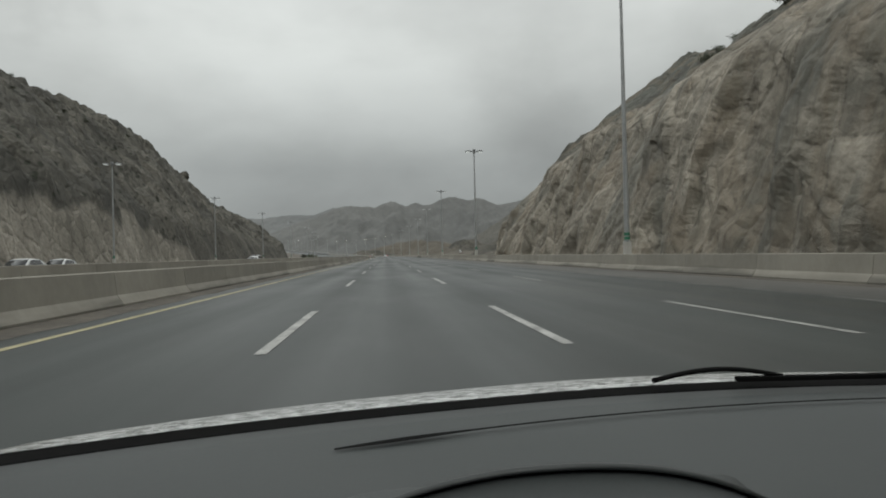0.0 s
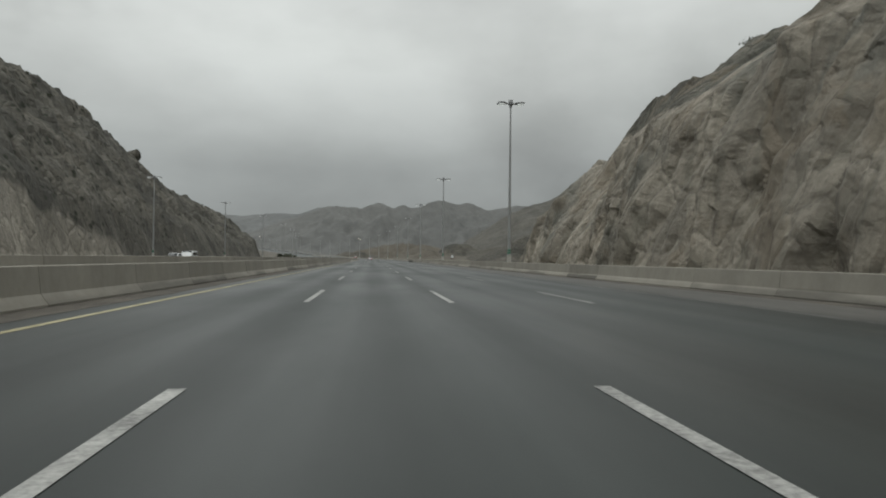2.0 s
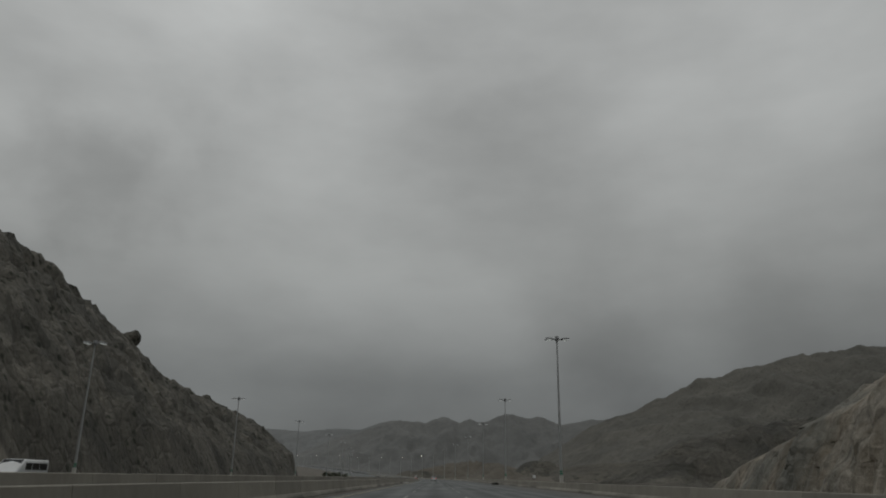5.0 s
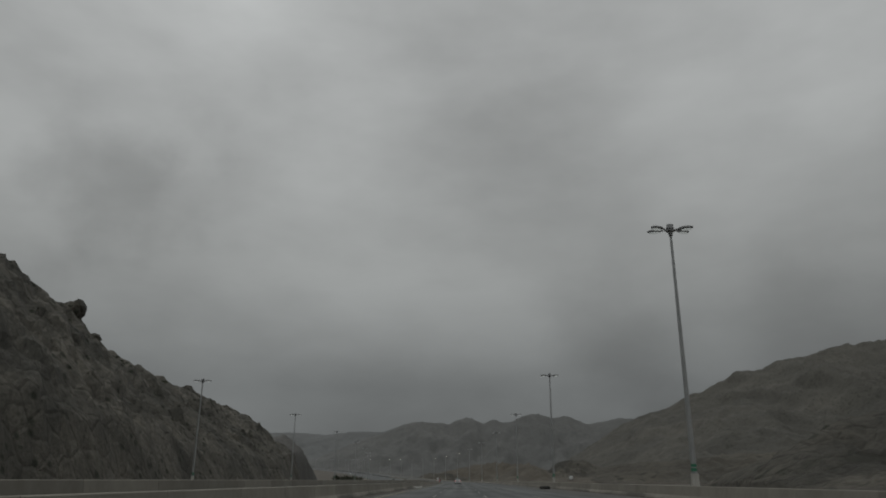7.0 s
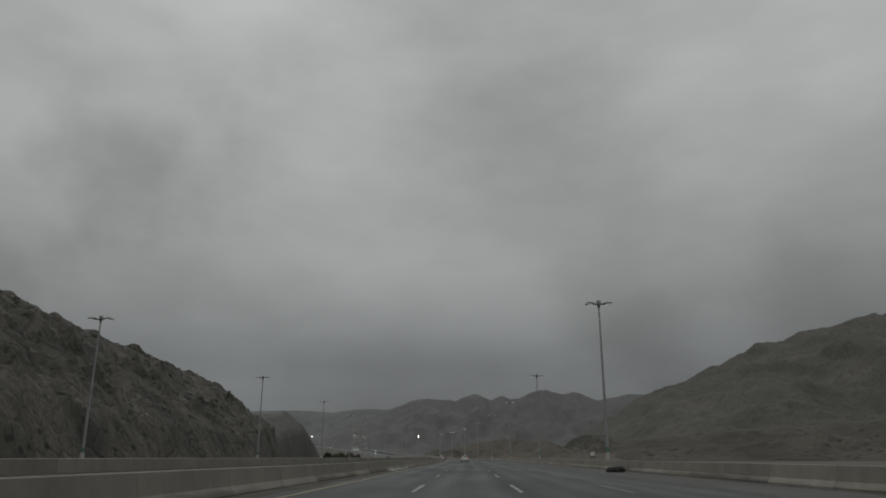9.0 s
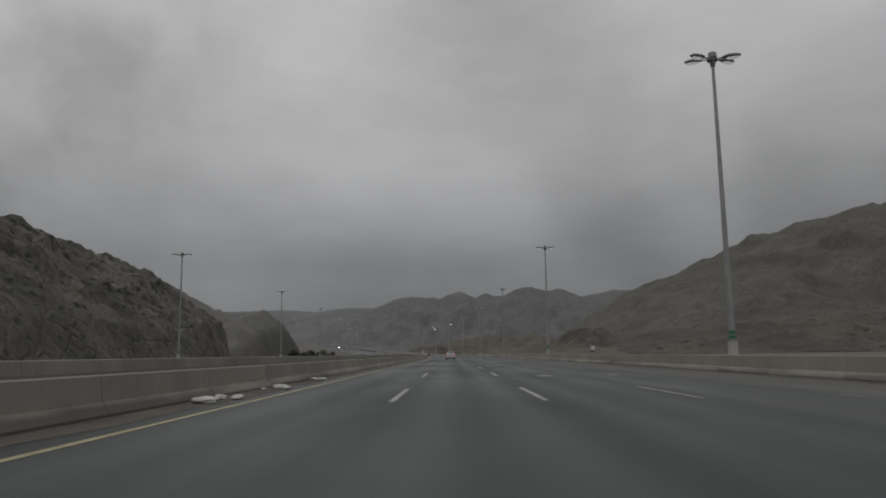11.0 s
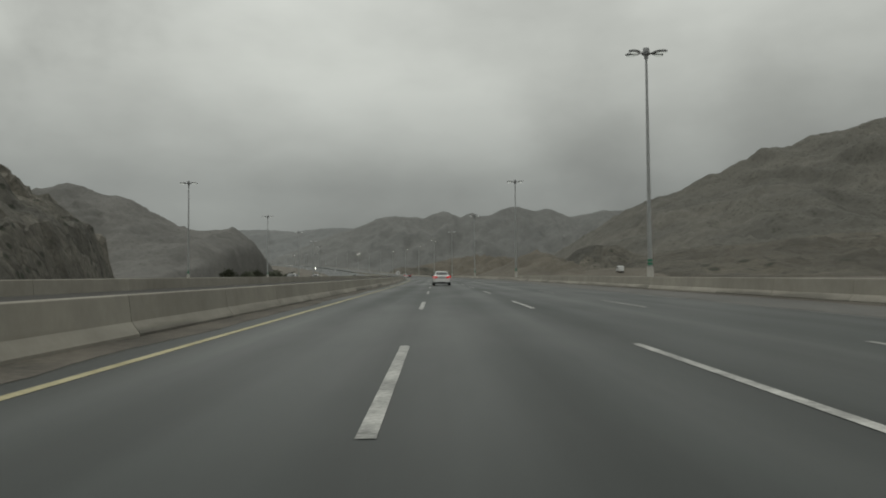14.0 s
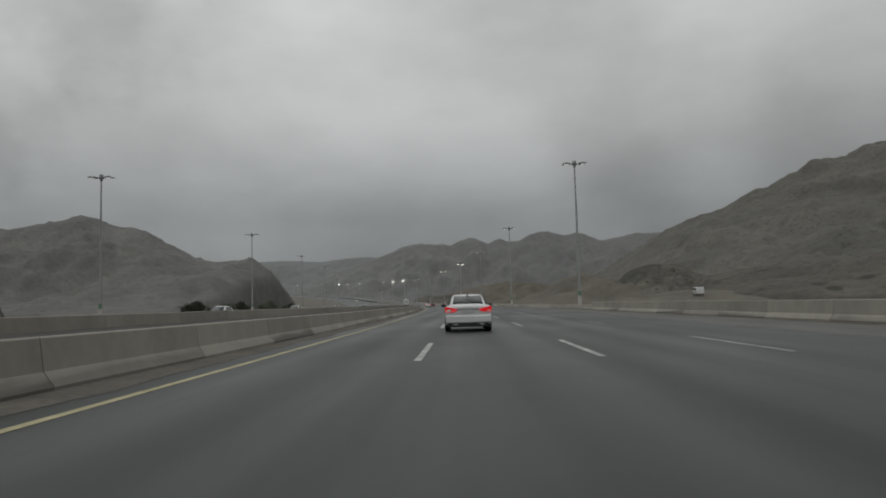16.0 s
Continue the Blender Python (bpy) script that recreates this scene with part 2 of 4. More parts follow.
def splash(m, colour, top):
    """Ragged film of road dirt thrown up the lower part of a concrete unit."""
    n, l = m.node_tree.nodes, m.node_tree.links
    b = n["Principled BSDF"]
    co = n["Texture Coordinate"]
    sep = n.new("ShaderNodeSeparateXYZ")
    l.new(co.outputs["Object"], sep.inputs[0])
    mp = n.new("ShaderNodeMapping")
    mp.inputs["Scale"].default_value = (1, 0.12, 1.2)
    l.new(co.outputs["Object"], mp.inputs[0])
    no = n.new("ShaderNodeTexNoise")
    no.inputs["Scale"].default_value, no.inputs["Detail"].default_value = 1.6, 6
    l.new(mp.outputs[0], no.inputs["Vector"])
    lift = n.new("ShaderNodeMath")
    lift.operation = "MULTIPLY_ADD"
    l.new(no.outputs["Fac"], lift.inputs[0])
    lift.inputs[1].default_value, lift.inputs[2].default_value = 0.8, top - 0.40
    gap = n.new("ShaderNodeMath")
    gap.operation = "SUBTRACT"
    l.new(lift.outputs[0], gap.inputs[0])
    l.new(sep.outputs["Z"], gap.inputs[1])
    rg = n.new("ShaderNodeMapRange")
    rg.inputs["From Min"].default_value, rg.inputs["From Max"].default_value = -0.03, 0.14
    rg.inputs["To Max"].default_value = 0.85
    l.new(gap.outputs[0], rg.inputs["Value"])
    # units of different age: some are paler, some have hardly any dirt on the foot
    info = n.new("ShaderNodeObjectInfo")
    age = n.new("ShaderNodeMapRange")
    for k, v in (("From Min", 0.15), ("From Max", 0.75), ("To Min", 0.25), ("To Max", 1.0)):
        age.inputs[k].default_value = v
    l.new(info.outputs["Random"], age.inputs["Value"])
    much = n.new("ShaderNodeMath")
    much.operation = "MULTIPLY"
    l.new(rg.outputs[0], much.inputs[0])
    l.new(age.outputs[0], much.inputs[1])
    runs = n.new("ShaderNodeTexNoise")
    rmap = n.new("ShaderNodeMapping")
    rmap.inputs["Scale"].default_value = (0.7, 0.7, 0.35)
    l.new(co.outputs["Object"], rmap.inputs[0])
    l.new(rmap.outputs[0], runs.inputs["Vector"])
    runs.inputs["Scale"].default_value, runs.inputs["Detail"].default_value = 1.0, 6
    run = n.new("ShaderNodeMapRange")
    for k, v in (("From Min", 0.36), ("From Max", 0.70), ("To Min", 1.06), ("To Max", 0.84)):
        run.inputs[k].default_value = v
    l.new(runs.outputs["Fac"], run.inputs["Value"])
    pale = n.new("ShaderNodeMath")
    pale.operation = "MULTIPLY_ADD"
    l.new(info.outputs["Random"], pale.inputs[0])
    pale.inputs[1].default_value, pale.inputs[2].default_value = -0.22, 1.12
    both = n.new("ShaderNodeMath")
    both.operation = "MULTIPLY"
    l.new(run.outputs[0], both.inputs[0])
    l.new(pale.outputs[0], both.inputs[1])
    body = n.new("ShaderNodeMix")
    body.data_type, body.blend_type = "RGBA", "MULTIPLY"
    body.inputs["Factor"].default_value = 1.0
    l.new(b.inputs["Base Color"].links[0].from_socket, body.inputs["A"])
    l.new(both.outputs[0], body.inputs["B"])
    mx = n.new("ShaderNodeMix")
    mx.data_type = "RGBA"
    l.new(much.outputs[0], mx.inputs["Factor"])
    l.new(body.outputs["Result"], mx.inputs["A"])
    mx.inputs["B"].default_value = (*colour, 1)
    l.new(mx.outputs["Result"], b.inputs["Base Color"])
    return m


M_ASPHALT = asphalt()
M_DIRT = material("gravel_dirt", (0.088, 0.080, 0.067), (0.172, 0.157, 0.133), 0.12, rough=0.95, bump=0.6, bump_scale=0.1, fine=3)
M_PAINT = material("road_paint_white", (0.15, 0.15, 0.144), (0.52, 0.52, 0.495), 1.3, rough=0.55, bump=0.05, bump_scale=0.005, fine=13)
M_THIN = material("thin_road_paint", (0.14, 0.14, 0.133), (0.34, 0.34, 0.32), 1.3, rough=0.5, bump=0.05, bump_scale=0.005, fine=9)
M_YELLOW = material("road_paint_yellow", (0.27, 0.238, 0.125), (0.44, 0.395, 0.235), 1.1, rough=0.6, bump=0.05, bump_scale=0.005, fine=6)
M_FADED = material("worn_edge_paint", (0.045, 0.046, 0.043), (0.22, 0.22, 0.205), 0.35, rough=0.55, bump=0.05, bump_scale=0.005, fine=2.5)
M_CONC = material("concrete", (0.268, 0.252, 0.215), (0.322, 0.305, 0.264), 0.35, rough=0.85, bump=0.2, bump_scale=0.02, stretch=(1, 1, 0.8))
splash(M_CONC, (0.085, 0.080, 0.069), 0.24)
M_SHOULDER = material("worn_concrete_shoulder", (0.040, 0.040, 0.036), (0.098, 0.093, 0.083), 0.45, rough=0.6, bump=0.15, bump_scale=0.01, stretch=(1, 0.2, 1), fine=4)
M_CLIFF = rock("cutting_face", (0.20, 0.182, 0.150), (0.385, 0.350, 0.292), (0.075, 0.066, 0.055), 0.40, (0.17, 0.160, 0.128), 0.25, 0.6, ((0.066, 0.066, 0.057), (0.150, 0.142, 0.118), (0.050, 0.056, 0.042)), patch=0.45, zones=((0.085, 0.72, (0.118, 0.122, 0.108)), (0.16, 0.40, (0.20, 0.160, 0.112))))
M_LEFT = rock("hillside_with_cut", (0.082, 0.079, 0.068), (0.172, 0.160, 0.134), (0.03, 0.028, 0.024), 0.30, (0.048, 0.050, 0.038), 0.5, 0.5, ((0.25, 0.232, 0.195), (0.44, 0.405, 0.345), (0.13, 0.125, 0.10)), streaks=0.35, shrubs=(0.55, 0.85, (0.022, 0.027, 0.016)))
M_HILL = rock("rocky_hillside", (0.060, 0.057, 0.048), (0.15, 0.137, 0.112), (0.03, 0.028, 0.024), 0.30, (0.042, 0.046, 0.032), 0.5, 0.5, streaks=0.4, shrubs=(0.5, 0.8, (0.022, 0.027, 0.016)))
# rock colours of both far ranges paled to blue-grey as painted haze
M_FAR = rock("haze_paled_rock", (0.160, 0.166, 0.165), (0.178, 0.184, 0.182), (0.14, 0.144, 0.142), 0.012, (0.150, 0.156, 0.155), 2.0, 0.0, streaks=0.15, patch=0.3, mottle=0.1)
M_MID = rock("haze_greyed_mountain", (0.138, 0.141, 0.137), (0.160, 0.162, 0.156), (0.11, 0.112, 0.108), 0.02, (0.122, 0.125, 0.121), 1.5, 0.0, streaks=0.2, patch=0.35, mottle=0.12, shrubs=(0.10, 0.20, (0.112, 0.114, 0.106)))
M_SLOPE = rock("mountain_slope", (0.090, 0.087, 0.076), (0.130, 0.123, 0.106), (0.05, 0.048, 0.042), 0.060, (0.070, 0.068, 0.057), 1.1, 0.0, streaks=0.25, patch=0.42, mottle=0.15, shrubs=(0.26, 0.55, (0.036, 0.039, 0.028)))
# mountain grey lightened, its contrast cut, to paint in some haze
M_GREYHILL = rock("haze_lightened_mountain", (0.118, 0.116, 0.109), (0.148, 0.144, 0.135), (0.075, 0.075, 0.07), 0.045, (0.104, 0.104, 0.097), 1.2, 0.0, streaks=0.2, patch=0.35, mottle=0.15, shrubs=(0.24, 0.45, (0.072, 0.074, 0.066)))
M_SCRUB = rock("scrub_covered_rock", (0.074, 0.068, 0.055), (0.124, 0.112, 0.090), (0.04, 0.037, 0.031), 0.12, (0.062, 0.060, 0.046), 1.0, 0.3, streaks=0.3, mottle=0.2, shrubs=(0.20, 0.9, (0.026, 0.030, 0.020)))
M_TAN = material("tan_earth", (0.078, 0.070, 0.056), (0.140, 0.125, 0.100), 0.06, rough=0.95, bump=0.6, bump_scale=0.3, fine=2)
M_DARKROCK = rock("wet_dark_rock", (0.022, 0.023, 0.020), (0.050, 0.050, 0.044), (0.01, 0.01, 0.01), 2.0, (0.02, 0.02, 0.018), 0.05, 0.5)
M_GRIT = material("washed_grit", (0.050, 0.046, 0.039), (0.135, 0.120, 0.098), 0.5, rough=0.9, bump=0.5, bump_scale=0.03, fine=6)
M_FILL = material("dark_fill", (0.018, 0.017, 0.015), (0.04, 0.036, 0.03), 0.6, rough=0.9, bump=0.4, bump_scale=0.04, fine=5)
M_GALV = material("galvanised_steel", (0.29, 0.30, 0.30), (0.43, 0.44, 0.44), 0.8, rough=0.45, bump=0, metal=0.35)
M_DARK = material("dark_plastic", (0.015, 0.015, 0.016), (0.03, 0.03, 0.03), 3.0, rough=0.6, bump=0)
M_RED = material("red_lamp_glass", (0.45, 0.01, 0.012), (0.55, 0.015, 0.018), 4.0, rough=0.15, bump=0)
M_RED.node_tree.nodes["Principled BSDF"].inputs["Emission Color"].default_value = (1.0, 0.012, 0.02, 1)
M_RED.node_tree.nodes["Principled BSDF"].inputs["Emission Strength"].default_value = 0.34
M_BEAM = material("headlamp_glass", (0.7, 0.7, 0.7), (0.8, 0.8, 0.8), 4.0, rough=0.15, bump=0)
M_BEAM.node_tree.nodes["Principled BSDF"].inputs["Emission Color"].default_value = (1.0, 0.95, 0.85, 1)
M_BEAM.node_tree.nodes["Principled BSDF"].inputs["Emission Strength"].default_value = 6.0
M_HIGHBEAM = material("bright_headlamp_glass", (0.7, 0.7, 0.7), (0.8, 0.8, 0.8), 4.0, rough=0.15, bump=0)
M_HIGHBEAM.node_tree.nodes["Principled BSDF"].inputs["Emission Color"].default_value = (1.0, 0.96, 0.88, 1)
M_HIGHBEAM.node_tree.nodes["Principled BSDF"].inputs["Emission Strength"].default_value = 60.0
M_PLATE = material("plate_grey", (0.45, 0.45, 0.45), (0.55, 0.55, 0.55), 4.0, rough=0.5, bump=0)
M_ALLOY = material("alloy_rim", (0.35, 0.36, 0.37), (0.45, 0.46, 0.47), 5.0, rough=0.35, bump=0, metal=0.8)
M_LIP = material("dark_grey_plastic", (0.014, 0.017, 0.017), (0.024, 0.028, 0.028), 3.0, rough=0.45, bump=0)
M_DASH = material("dashboard_plastic", (0.040, 0.046, 0.046), (0.050, 0.056, 0.056), 2.0, rough=0.55, bump=0.25, bump_scale=0.0015, fine=260)
M_BONNET = material("rain_beaded_white_paint", (0.10, 0.105, 0.10), (0.74, 0.75, 0.745), 38.0, rough=0.22, bump=0.5, bump_scale=0.004, fine=160)
M_SEAL = material("black_rubber_seal", (0.003, 0.003, 0.003), (0.006, 0.006, 0.006), 9.0, rough=0.9, bump=0, spec=0.1)
# leaf green lightened a little with painted haze
M_LEAF = material("dusty_leaves_hazed", (0.058, 0.066, 0.044), (0.105, 0.114, 0.078), 1.2, rough=0.8, bump=0)
M_BARK = material("grey_bark", (0.06, 0.05, 0.04), (0.11, 0.095, 0.075), 3.0, rough=0.9, bump=0.3, bump_scale=0.01)
M_DEBRIS = material("pale_debris", (0.42, 0.42, 0.40), (0.62, 0.61, 0.58), 3.0, rough=0.8, bump=0.3, bump_scale=0.01)
M_WHITECAR = material("white_car_paint", (0.62, 0.63, 0.63), (0.70, 0.71, 0.71), 0.8, rough=0.25, bump=0)
M_GLASS_DARK = material("tinted_glass", (0.012, 0.014, 0.015), (0.02, 0.022, 0.024), 1.0, rough=0.08, bump=0)
M_RUBBER = material("tyre_rubber", (0.012, 0.012, 0.012), (0.025, 0.025, 0.025), 6, rough=0.8, bump=0.1, bump_scale=0.004)


M_LIT = material("lit_lamp_glass", (0.62, 0.64, 0.64), (0.72, 0.73, 0.73), 3.0, rough=0.2, bump=0)
M_LIT.node_tree.nodes["Principled BSDF"].inputs["Emission Color"].default_value = (1.0, 0.90, 0.70, 1)
M_LIT.node_tree.nodes["Principled BSDF"].inputs["Emission Strength"].default_value = 12.0
M_GLARE = material("glaring_lamp_glass", (0.62, 0.64, 0.64), (0.72, 0.73, 0.73), 3.0, rough=0.2, bump=0)
M_GLARE.node_tree.nodes["Principled BSDF"].inputs["Emission Color"].default_value = (1.0, 0.92, 0.76, 1)
M_GLARE.node_tree.nodes["Principled BSDF"].inputs["Emission Strength"].default_value = 90.0
M_WHITE = material("white_sign_face", (0.68, 0.68, 0.67), (0.78, 0.78, 0.77), 2.0, rough=0.5, bump=0)
M_GREYCAR = material("dark_grey_car_paint", (0.03, 0.032, 0.035), (0.05, 0.052, 0.055), 0.8, rough=0.25, bump=0)
M_PALE = material("pale_concrete", (0.42, 0.41, 0.38), (0.58, 0.57, 0.53), 0.9, rough=0.85, bump=0.15, bump_scale=0.01)
M_GREEN = material("green_paint", (0.03, 0.16, 0.09), (0.05, 0.22, 0.13), 2.0, rough=0.5, bump=0)
M_HEAD = material("lamp_housing", (0.55, 0.555, 0.56), (0.64, 0.645, 0.65), 2.0, rough=0.4, bump=0)
M_STEEL = material("weathered_housing", (0.20, 0.205, 0.21), (0.30, 0.305, 0.31), 2.0, rough=0.5, bump=0)
M_LENS = material("lamp_glass", (0.62, 0.64, 0.64), (0.72, 0.73, 0.73), 3.0, rough=0.2, bump=0)
M_LENS.node_tree.nodes["Principled BSDF"].inputs["Emission Color"].default_value = (0.95, 1.0, 0.98, 1)
M_LENS.node_tree.nodes["Principled BSDF"].inputs["Emission Strength"].default_value = 0.32


# ---- helpers of this scene ----
def mesh_object(name, bm, mat):
    me = bpy.data.meshes.new(name)
    bm.to_mesh(me)
    bm.free()
    ob = new(name, me)
    me.materials.append(mat)
    return ob


def part(name, bm, mat, parent, label=""):
    ob = mesh_object(name, bm, mat)
    ob.parent = parent
    return tagged(ob, label) if label else ob


def box(bm, x0, x1, y0, y1, z0, z1, bevel=0.0):
    r = bmesh.ops.create_cube(bm, size=1.0)
    vs = r["verts"]
    for v in vs:
        v.co = Vector((x0 + (v.co.x + 0.5) * (x1 - x0), y0 + (v.co.y + 0.5) * (y1 - y0), z0 + (v.co.z + 0.5) * (z1 - z0)))
    if bevel:
        es = {e for v in vs for e in v.link_edges}
        bmesh.ops.bevel(bm, geom=list(es), offset=bevel, segments=2, affect="EDGES", profile=0.6)
    return vs


def tube(bm, p0, p1, r0, r1, seg=12):
    p0, p1 = Vector(p0), Vector(p1)
    d = p1 - p0
    m = Matrix.Translation((p0 + p1) / 2) @ d.to_track_quat("Z", "Y").to_matrix().to_4x4()
    bmesh.ops.create_cone(bm, cap_ends=True, segments=seg, radius1=r0, radius2=r1, depth=d.length, matrix=m)


def grid_mesh(name, pts, mat, smooth=True, flip=False):
    """pts: rows x columns x 3."""
    rows, cols = pts.shape[:2]
    idx = np.arange(rows * cols).reshape(rows, cols)
    a, b, c, d = idx[:-1, :-1], idx[:-1, 1:], idx[1:, 1:], idx[1:, :-1]
    f = np.stack([a, b, c, d] if not flip else [a, d, c, b], -1).reshape(-1, 4)
    me = bpy.data.meshes.new(name)
    me.from_pydata(pts.reshape(-1, 3).tolist(), [], f.tolist())
    me.polygons.foreach_set("use_smooth", [smooth] * len(me.polygons))
    me.materials.append(mat)
    return new(name, me)


def fbm(x, y, z=0.0, octaves=5):
    return noise.fractal((x, y, z), 0.9, 2.1, octaves)


def blocks(p, seed, tilt=0.8, soft=0.16):
    """Offset of the fractured block that the point lies in: each block is a tilted facet of its own, and neighbours meet in a short ramp."""
    d, c = noise.voronoi(p)
    v = []
    for k in c[:2]:
        a = noise.noise((k[0] * 5.1 + seed, k[1] * 5.3, k[2] * 4.7))
        t = noise.noise_vector((k[0] * 3.3, k[1] * 2.9 + seed, k[2] * 3.1))
        v.append(a + tilt * t.dot(Vector(p) - k))
    w = 0.5 + 0.5 * min(1.0, (d[1] - d[0]) / soft)
    return v[0] * w + v[1] * (1 - w) - 0.22 * max(0.0, 0.10 - (d[1] - d[0])) / 0.10


def prof(v, knots):
    return float(np.interp(v, [k[0] for k in knots], [k[1] for k in knots]))


def bend(y):
    """How far the road's axis has swung to the left at y: an arc of about 3 km radius."""
    return -max(0.0, y - 364.0) ** 2 / 5950.0


def rise(y):
    """The road climbs after the straight, in the end at three in a hundred."""
    return max(0.0, min(y, 1180.0) - 640.0) ** 2 / 37000.0 + 0.0292 * max(0.0, y - 1180.0)


def flow(x, y):
    """A place given across and along the road."""
    return x + bend(y), y


# ---- road ----
X_L, LANE = -1.49, 3.65
X_R, X_S, X_Y = X_L + LANE, 5.86, -5.05
X_E = 9.5                        # right edge line
X_BL = -6.45                     # road side of the median barrier
X_FAR = -11.6                    # road side of the opposite carriageway's barrier


def x_right(y):
    """Road side of the right-hand barrier."""
    return prof(y, [(-200, 12.8), (110, 12.8), (240, 13.7), (900, 13.7)])


ys = np.concatenate([np.arange(-120, 2060, 10.0)])
road_pts = np.array([[(X_BL - 1.0 + bend(y), y, rise(y)), (X_Y + bend(y), y, rise(y)), (4.0 + bend(y), y, rise(y)), (x_right(y) + 0.9 + bend(y), y, rise(y))] for y in ys])
road = tagged(grid_mesh("road", road_pts, M_ASPHALT, flip=True), "wet dark grey asphalt motorway carriageway", "road", kind="structure")
g = np.array([[(x, y, -0.06) for x in np.linspace(-4000, 4000, 41)] for y in np.linspace(-4000, 4500, 41)])
ground = tagged(grid_mesh("ground", g, M_DIRT, flip=True), "bare brown gravelly desert ground", "ground", kind="structure")

PERIOD, DASH, PHASE = 18.08, 6.34, 8.37
for k in range(-4, 44):
    for x in (X_L, X_R, X_S):
        y0 = PHASE + k * PERIOD
        bm = bmesh.new()
        vs = []
        for y in (y0, y0 + DASH / 2, y0 + DASH):
            vs.append((bm.verts.new((x - 0.075 + bend(y), y, 0.006 + rise(y))), bm.verts.new((x + 0.075 + bend(y), y, 0.006 + rise(y)))))
        for p, q in zip(vs, vs[1:]):
            bm.faces.new((p[0], p[1], q[1], q[0]))
        part("lane_dash", bm, M_THIN if x == X_S else M_PAINT, road)
yl = np.array([[(X_Y - 0.08 + bend(y), y, 0.006 + rise(y)), (X_Y + 0.08 + bend(y), y, 0.006 + rise(y))] for y in ys])
yellow_line = grid_mesh("edge_line", yl, M_YELLOW, flip=True)
yellow_line.parent = road
el = np.array([[(X_E - 0.07 + bend(y), y, 0.006 + rise(y)), (X_E + 0.07 + bend(y), y, 0.006 + rise(y))] for y in ys])
edge = grid_mesh("edge_line", el, M_FADED, flip=True)
edge.parent = road
sh = np.array([[(X_E + 0.25 + bend(y), y, 0.004 + rise(y)), (x_right(y) + 0.02 + bend(y), y, 0.004 + rise(y))] for y in ys])
tagged(grid_mesh("shoulder", sh, M_SHOULDER, flip=True), "pale worn strip of shoulder beside the carriageway", "shoulder", kind="structure")
op = np.array([[(X_FAR - 0.7 + bend(y), y, rise(y) - 0.01), (-24 + bend(y), y, rise(y) - 0.01), (-43 + bend(y), y, rise(y) - 0.01)] for y in ys])
road_far = tagged(grid_mesh("road_opposite", op, M_ASPHALT), "grey asphalt of the opposite carriageway", "road", kind="structure")


for k, (x, y, w, h) in enumerate(((4.35, 279.0, 0.42, 1.0), (7.7, 279.5, 0.3, 0.8), (4.5, 291.0, 0.3, 0.9))):
    bm = bmesh.new()
    bm.faces.new([bm.verts.new((x + w * math.cos(a) * (1 + 0.35 * noise.noise((math.cos(a) * 1.7, math.sin(a) * 1.7, k * 3.1))), y + h * math.sin(a) * (1 + 0.3 * noise.noise((math.sin(a) * 2, k, math.cos(a) * 2))), 0.007)) for a in [i * math.tau / 28 for i in range(28)]])
    part("worn_marking", bm, M_THIN, road, "blotch of worn white paint")


def dirt_strip(name, x0, width, seed, label):
    """Washed-up sand and grit lying along a barrier's foot, with an uneven edge."""
    yv = np.arange(-60, 560, 1.0)
    sgn = 1 if width > 0 else -1
    pts = np.array([[(x0(y) + bend(y), y, 0.03), (x0(y) + bend(y) + 0.5 * width, y, 0.022), (x0(y) + bend(y) + sgn * (abs(width) + 0.22 * fbm(y * 0.25, seed) + 0.1 * noise.noise((y, seed, 0))), y, 0.005)] for y in yv])
    return tagged(grid_mesh(name, pts, M_GRIT, flip=width > 0), label, "dirt", kind="structure")


dirt_strip("verge_median", lambda y: X_BL, 0.75, 3.0, "brown grit washed up along the median barrier")
dirt_strip("verge_right", lambda y: x_right(y), -0.5, 8.0, "brown grit along the right-hand barrier's foot")


ey = np.arange(600, 2060, 20.0)
for nm, x0, sg in (("embankment_right", 14.4, 1), ("embankment_left", -42.8, -1)):
    em = np.array([[(x0 + bend(y), y, rise(y) - 0.03), (x0 + bend(y) + sg * 8, y, rise(y) - 0.3), (x0 + bend(y) + sg * (8 + 4 * rise(y)), y, -0.4)] for y in ey])
    tagged(grid_mesh(nm, em, M_DIRT, flip=sg > 0), "sloping earth shoulder of the climbing motorway", "embankment", kind="structure")


def barrier(name, xf, side, y0, y1, seg, height, label):
    """Concrete safety barrier of separate units; its road face stands at xf(y), on the given side of the road."""
    root = tagged(new(name), label, "barrier", kind="structure")
    s = side
    section_at = lambda height: [(0.0, 0.0), (0.0, 0.08), (0.16, 0.30), (0.22, height - 0.02), (0.24, height), (0.40, height), (0.42, height - 0.02), (0.48, 0.30), (0.64, 0.08), (0.64, 0.0)]
    k = len(section_at(1.0))
    y = y0
    while y < y1:
        bm = bmesh.new()
        a, b = y + 0.012, y + seg - 0.012
        rings = []
        for v in (a, b):
            rings.append([bm.verts.new((xf(v) + s * dx, v, z + rise(v))) for dx, z in section_at(height(v))])
        for i in range(k - 1):
            q = (rings[0][i], rings[0][i + 1], rings[1][i + 1], rings[1][i])
            bm.faces.new(q if s < 0 else q[::-1])
        bm.faces.new(rings[0] if s > 0 else rings[0][::-1])
        bm.faces.new(rings[1][::-1] if s > 0 else rings[1])
        part("unit", bm, M_CONC, root)
        y += seg
    return root


